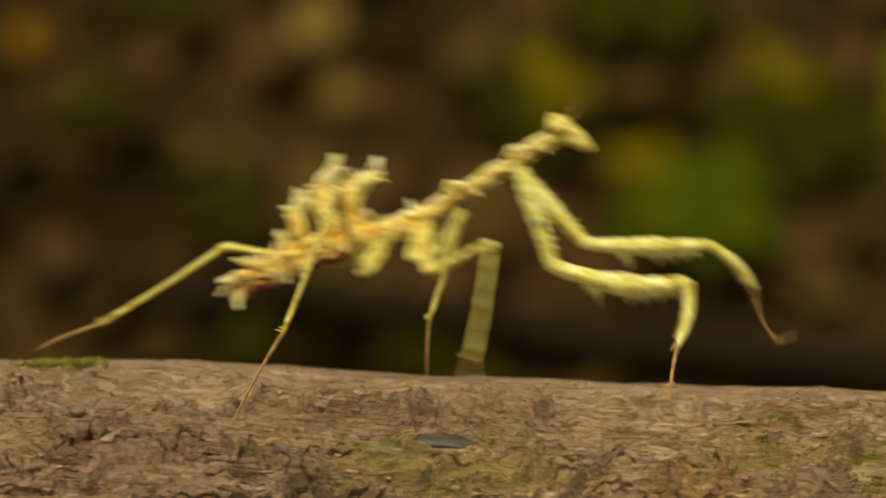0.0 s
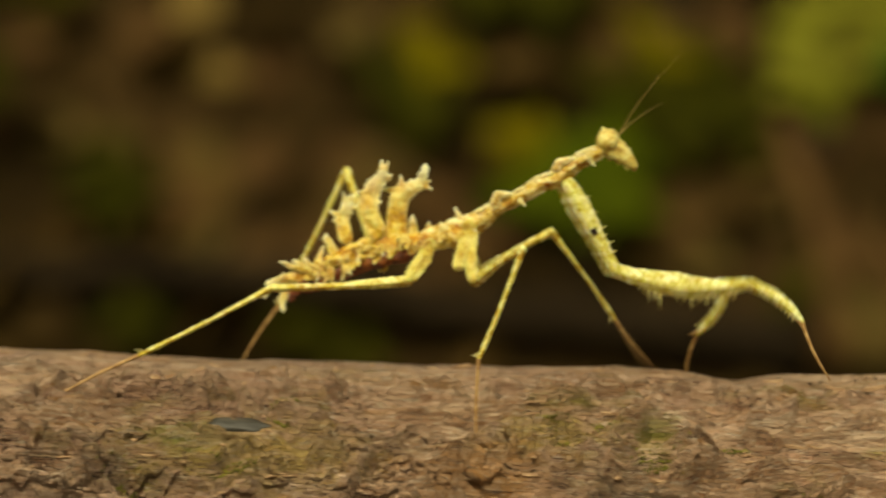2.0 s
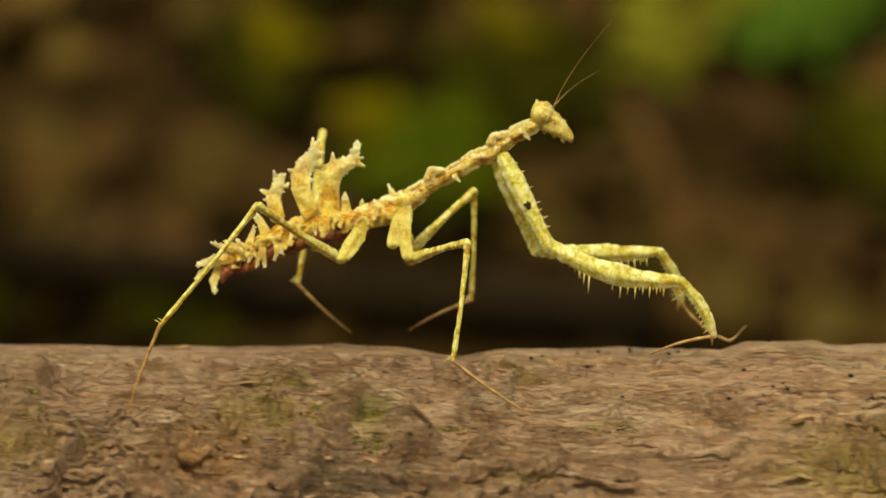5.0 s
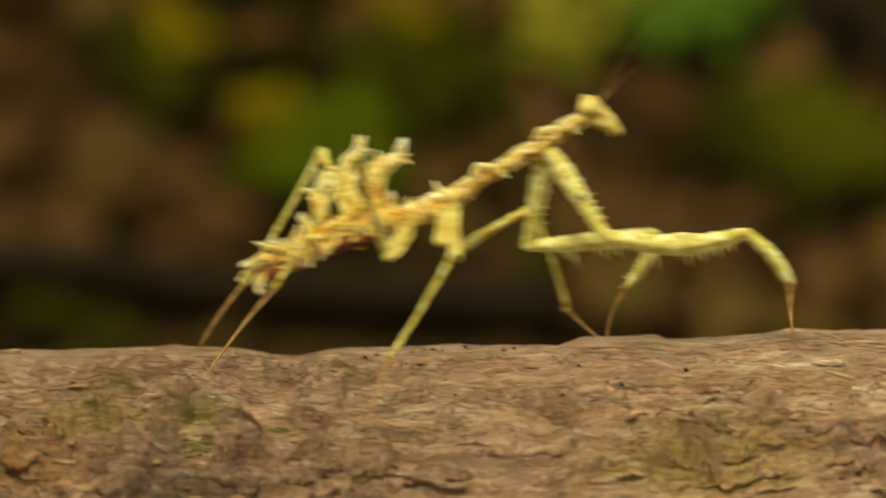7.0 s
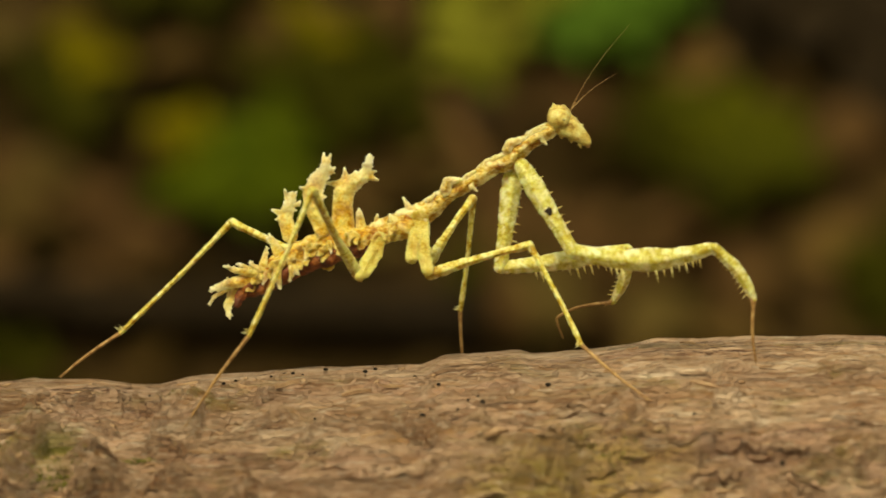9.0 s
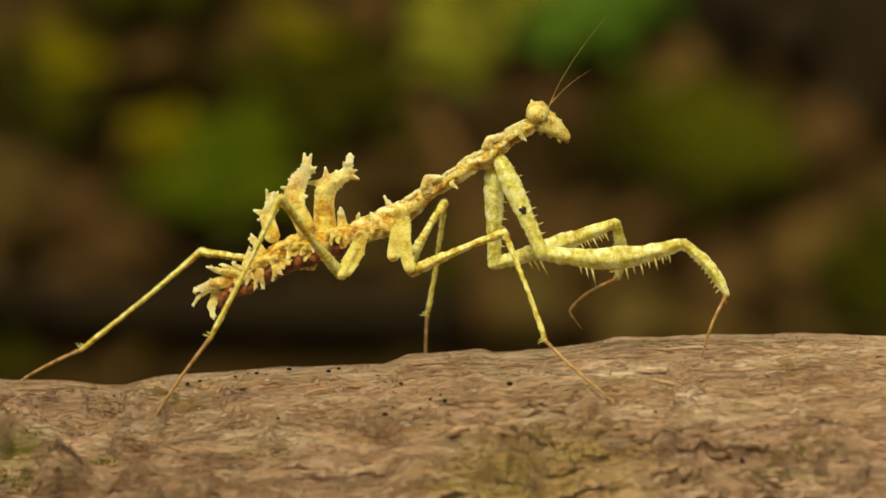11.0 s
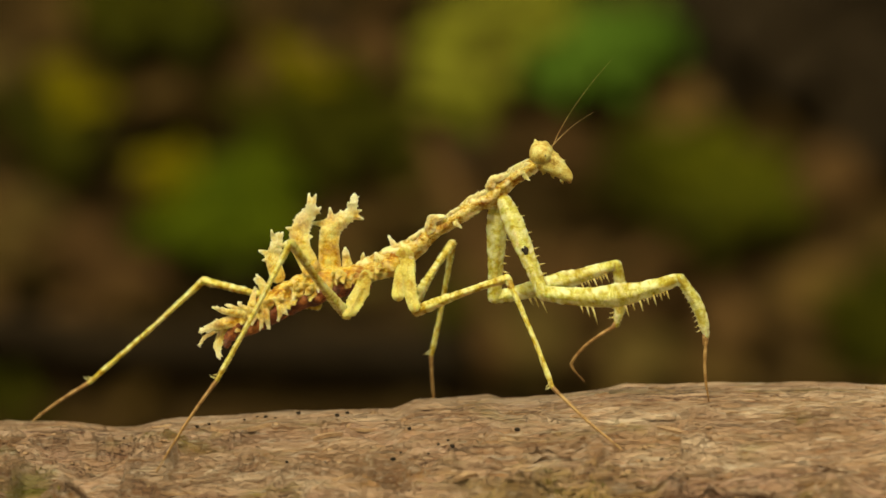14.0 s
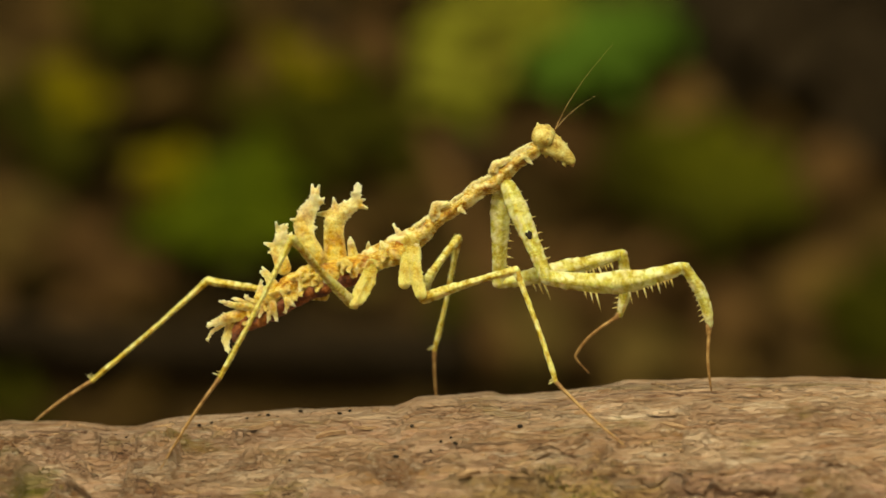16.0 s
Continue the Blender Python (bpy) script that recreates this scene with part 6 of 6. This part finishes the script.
           (14, 3.8, 2.31, 63.65, 12.42, 2.32, 66.3, 12.56, 4.11, 61.34, 10.17, 6.03, 56.65),
           (14.5, 4.01, 2.31, 63.54, 12.6, 2.32, 66.2, 12.67, 4.11, 61.29, 10.17, 6.03, 56.65),
           (15, 3.81, 2.31, 63.71, 12.43, 2.32, 66.35, 12.57, 4.11, 61.38, 10.17, 6.03, 56.65),
           (15.5, 3.99, 2.31, 64.14, 12.58, 2.32, 66.72, 12.66, 4.11, 61.61, 10.17, 6.03, 56.65),
           (16, 3.98, 2.31, 64.46, 12.57, 2.32, 66.99, 12.66, 4.11, 61.77, 10.17, 6.03, 56.65)],
}

# the body rocks to and fro as it walks: the same values as in the tables, between the half seconds
SWAY = [(0.1, -58.23, 63.73, -0.71, 7.5), (0.2, -57.41, 64.00, -0.40, 6.1), (0.3, -58.53, 64.48, -0.44, 4.6), (0.4, -59.06, 64.36, -0.31, 3.2),
        (0.6, -55.63, 63.17, -1.62, 2.9), (0.7, -56.83, 63.72, -0.89, 4.1), (0.8, -58.91, 63.82, -0.80, 5.3), (0.9, -59.25, 64.13, -0.77, 6.5),
        (1.1, -52.97, 63.33, -3.42, 6.3), (1.2, -50.63, 63.40, -3.00, 4.8), (1.3, -50.34, 63.83, -3.05, 3.4), (1.4, -50.85, 63.72, -3.47, 1.9),
        (1.6, -51.69, 63.11, -3.88, 0.7), (1.7, -49.86, 64.08, -2.59, 1.0), (1.8, -46.67, 63.91, -1.27, 1.2), (1.9, -44.56, 63.76, -1.40, 1.5),
        (2.1, -44.53, 63.75, -1.44, 2.6), (2.2, -45.78, 64.00, -1.52, 3.5), (2.3, -47.58, 63.83, -1.64, 4.5), (2.4, -45.26, 63.38, -1.36, 5.4),
        (2.6, -38.11, 64.17, -1.98, 5.2), (2.7, -37.00, 64.49, -1.54, 4.1), (2.8, -38.02, 64.83, -1.42, 2.9), (2.9, -40.31, 64.48, -0.66, 1.8),
        (3.1, -39.24, 64.68, -1.10, 2.1), (3.2, -36.96, 64.59, -1.75, 3.4), (3.3, -34.82, 64.21, -3.34, 4.8), (3.4, -34.41, 64.00, -3.31, 6.1),
        (3.6, -37.46, 64.43, -2.87, 5.5), (5.9, -21.84, 64.80, -1.42, 5.6), (6.1, -17.44, 64.88, -1.26, 5.6), (6.2, -16.31, 65.30, -1.71, 4.7),
        (6.3, -16.58, 65.51, -1.31, 3.8), (6.4, -16.93, 65.48, -1.48, 2.9), (6.6, -18.66, 65.02, -1.98, 2.5), (6.7, -16.81, 65.42, -1.49, 3.0),
        (6.8, -13.85, 65.36, -2.09, 3.5), (6.9, -11.53, 65.36, -1.71, 4.0), (7.1, -14.06, 65.12, -1.78, 4.2), (7.2, -14.19, 65.43, -1.76, 3.9),
        (7.3, -12.94, 65.21, -1.96, 3.5), (7.4, -10.44, 65.22, -2.03, 3.2), (7.6, -10.82, 64.81, -2.16, 2.5), (7.7, -12.07, 65.19, -1.76, 2.2),
        (7.8, -12.08, 65.43, -1.57, 1.8), (7.9, -10.66, 65.16, -1.80, 1.5), (8.1, -7.10, 65.50, -2.50, 1.3), (8.2, -5.76, 65.65, -2.61, 1.4),
        (8.3, -5.59, 65.79, -2.69, 1.6), (8.4, -5.66, 65.75, -3.42, 1.7), (8.6, -7.38, 65.41, -3.28, 1.8), (8.7, -7.13, 65.79, -2.63, 1.6),
        (8.8, -6.07, 65.62, -2.47, 1.5), (8.9, -4.37, 65.51, -2.54, 1.3), (9.1, -5.05, 65.48, -2.36, 1.2), (11.4, -2.55, 65.78, -2.00, 1.5),
        (11.6, -3.64, 65.79, -1.72, 0.5), (11.7, -3.57, 65.88, -1.46, 0.3), (11.8, -3.66, 65.74, -1.42, 0.0), (11.9, -3.49, 66.05, -1.25, -0.2),
        (12.2, -3.40, 66.18, -1.10, -0.3)]

# in the time between the first two tables: when each leg takes its step
STEPS = {"RM": (3.8, 4.3), "LF": (4.1, 4.6), "LH": (4.5, 5.0), "RF": (5.0, 5.5), "LM": (5.2, 5.6), "RH": (4.4, 4.9)}


def hermite(rows, t):
    """A smooth value through rows of (seconds, values...)."""
    ts = [r[0] for r in rows]
    i = max(0, min(len(ts) - 2, int(np.searchsorted(ts, t, "right")) - 1))
    v = [np.array(r[1:], float) for r in rows]
    h = ts[i + 1] - ts[i]

    def slope(j):
        if j == 0 or j == len(ts) - 1:
            return np.zeros_like(v[0])
        return (v[j + 1] - v[j - 1]) / (ts[j + 1] - ts[j - 1])
    f = (t - ts[i]) / h
    return (v[i] * (1 + 2 * f) * (1 - f) ** 2 + slope(i) * h * f * (1 - f) ** 2 + v[i + 1] * f * f * (3 - 2 * f) + slope(i + 1) * h * f * f * (f - 1))


def body_pose(t, rows):
    x, z, pitch = hermite(rows, t)[:3]
    return pose(x * MM, 0, z * MM, 0, -pitch, 0)


QUICK = {("RM", 0): (0.0, 0.22), ("LM", 1.5): (1.68, 2.0), ("LM", 6): (6.05, 6.35), ("RM", 8): (8.02, 8.3)}


def bent(root, end, a, b, hint):
    """The joint between two limbs of lengths a and b from root to end, on the side of hint."""
    d = end - root
    far = min(max(d.length, abs(a - b) * 1.01), (a + b) * 0.9995)
    d.normalize()
    along = (a * a - b * b + far * far) / (2 * far)
    side = hint - root
    side -= d * side.dot(d)
    return root + d * along + side.normalized() * math.sqrt(max(0.0, a * a - along * along))


def joints(key, rows, t, body, swing=None):
    """Joints of a leg in the mantis's space. A standing foot and its ankle stay with the log while the body rocks;
    a stepping leg is lifted and goes with the body."""
    ts = [r[0] for r in rows]
    i = max(0, min(len(ts) - 2, int(np.searchsorted(ts, t, "right")) - 1))
    a, b = rows[i], rows[i + 1]
    f = (t - a[0]) / (b[0] - a[0])
    foot_f = f
    quick = QUICK.get((key, a[0])) or (swing if b[0] - a[0] > 1.5 else None)
    if quick:
        foot_f = max(0.0, min(1.0, (t - quick[0]) / (quick[1] - quick[0])))
        f = 0.35 * f + 0.65 * foot_f
    g, e = foot_f * foot_f * (3 - 2 * foot_f), f * f * (3 - 2 * f)
    here = body[t].inverted()
    out, still = [], []
    for k in range(1, len(a), 3):
        pa, pb = Vector(a[k:k + 3]) * MM, Vector(b[k:k + 3]) * MM
        if k == len(a) - 3:
            p = pa.lerp(pb, g)
            p.z += 4 * g * (1 - g) * min(3.0 * MM, 0.12 * (pb - pa).length)
            out.append(here @ p)
            still.append(out[-1])
        else:
            la, lb = body[a[0]].inverted() @ pa, body[b[0]].inverted() @ pb
            out.append(la.lerp(lb, e))
            still.append(here @ pa.lerp(pb, e))
    step = (Vector(a[-3:]) - Vector(b[-3:])).length
    stand = max(0.0, min(1.0, (2.5 - step) / 1.5))
    if stand > 0:
        lengths = [v * MM for v in LEGS[key]["lengths"]]
        root = out[-4] if len(out) > 3 else Vector(LEGS[key]["root"]) * MM
        ankle = out[-2].lerp(still[-2], 0.6 * stand)
        out[-3] = out[-3].lerp(bent(root, ankle, lengths[-3], lengths[-2], out[-3]), stand)
        out[-2] = ankle
    return out


def limb_pose(p, q):
    x, y, z = frame_along(q - p)
    return Matrix.Translation(p) @ Matrix((x, y, z)).transposed().to_4x4(), x


def motions():
    rows = sorted([r[:5] for r in FIRST["body"] + SECOND["body"] + LAST["body"]] + SWAY)
    times = [round(0.1 * i, 1) for i in range(161)]
    body = {t: body_pose(t, rows) for t in times}
    walk(mantis, [(t, body[t]) for t in times])
    nod = [(r[0], r[4]) for r in rows]
    walk(head, [(t, pose(*NECK, 0, -float(hermite(nod, t)[0]), 0)) for t in times])
    for key, leg in LEGS.items():
        table = FIRST[key] + SECOND[key] + LAST[key]
        keyed = [[] for _ in leg["parts"]]
        for t in times:
            here = Vector(leg["root"]) * MM
            for ob, length, goal in zip(keyed, leg["lengths"], joints(key, table, t, body, STEPS[key])):
                m, x = limb_pose(here, goal)
                ob.append((t, m))
                here = here + x * length * MM
        for ob, r in zip(leg["parts"], keyed):
            walk(ob, r)


motions()
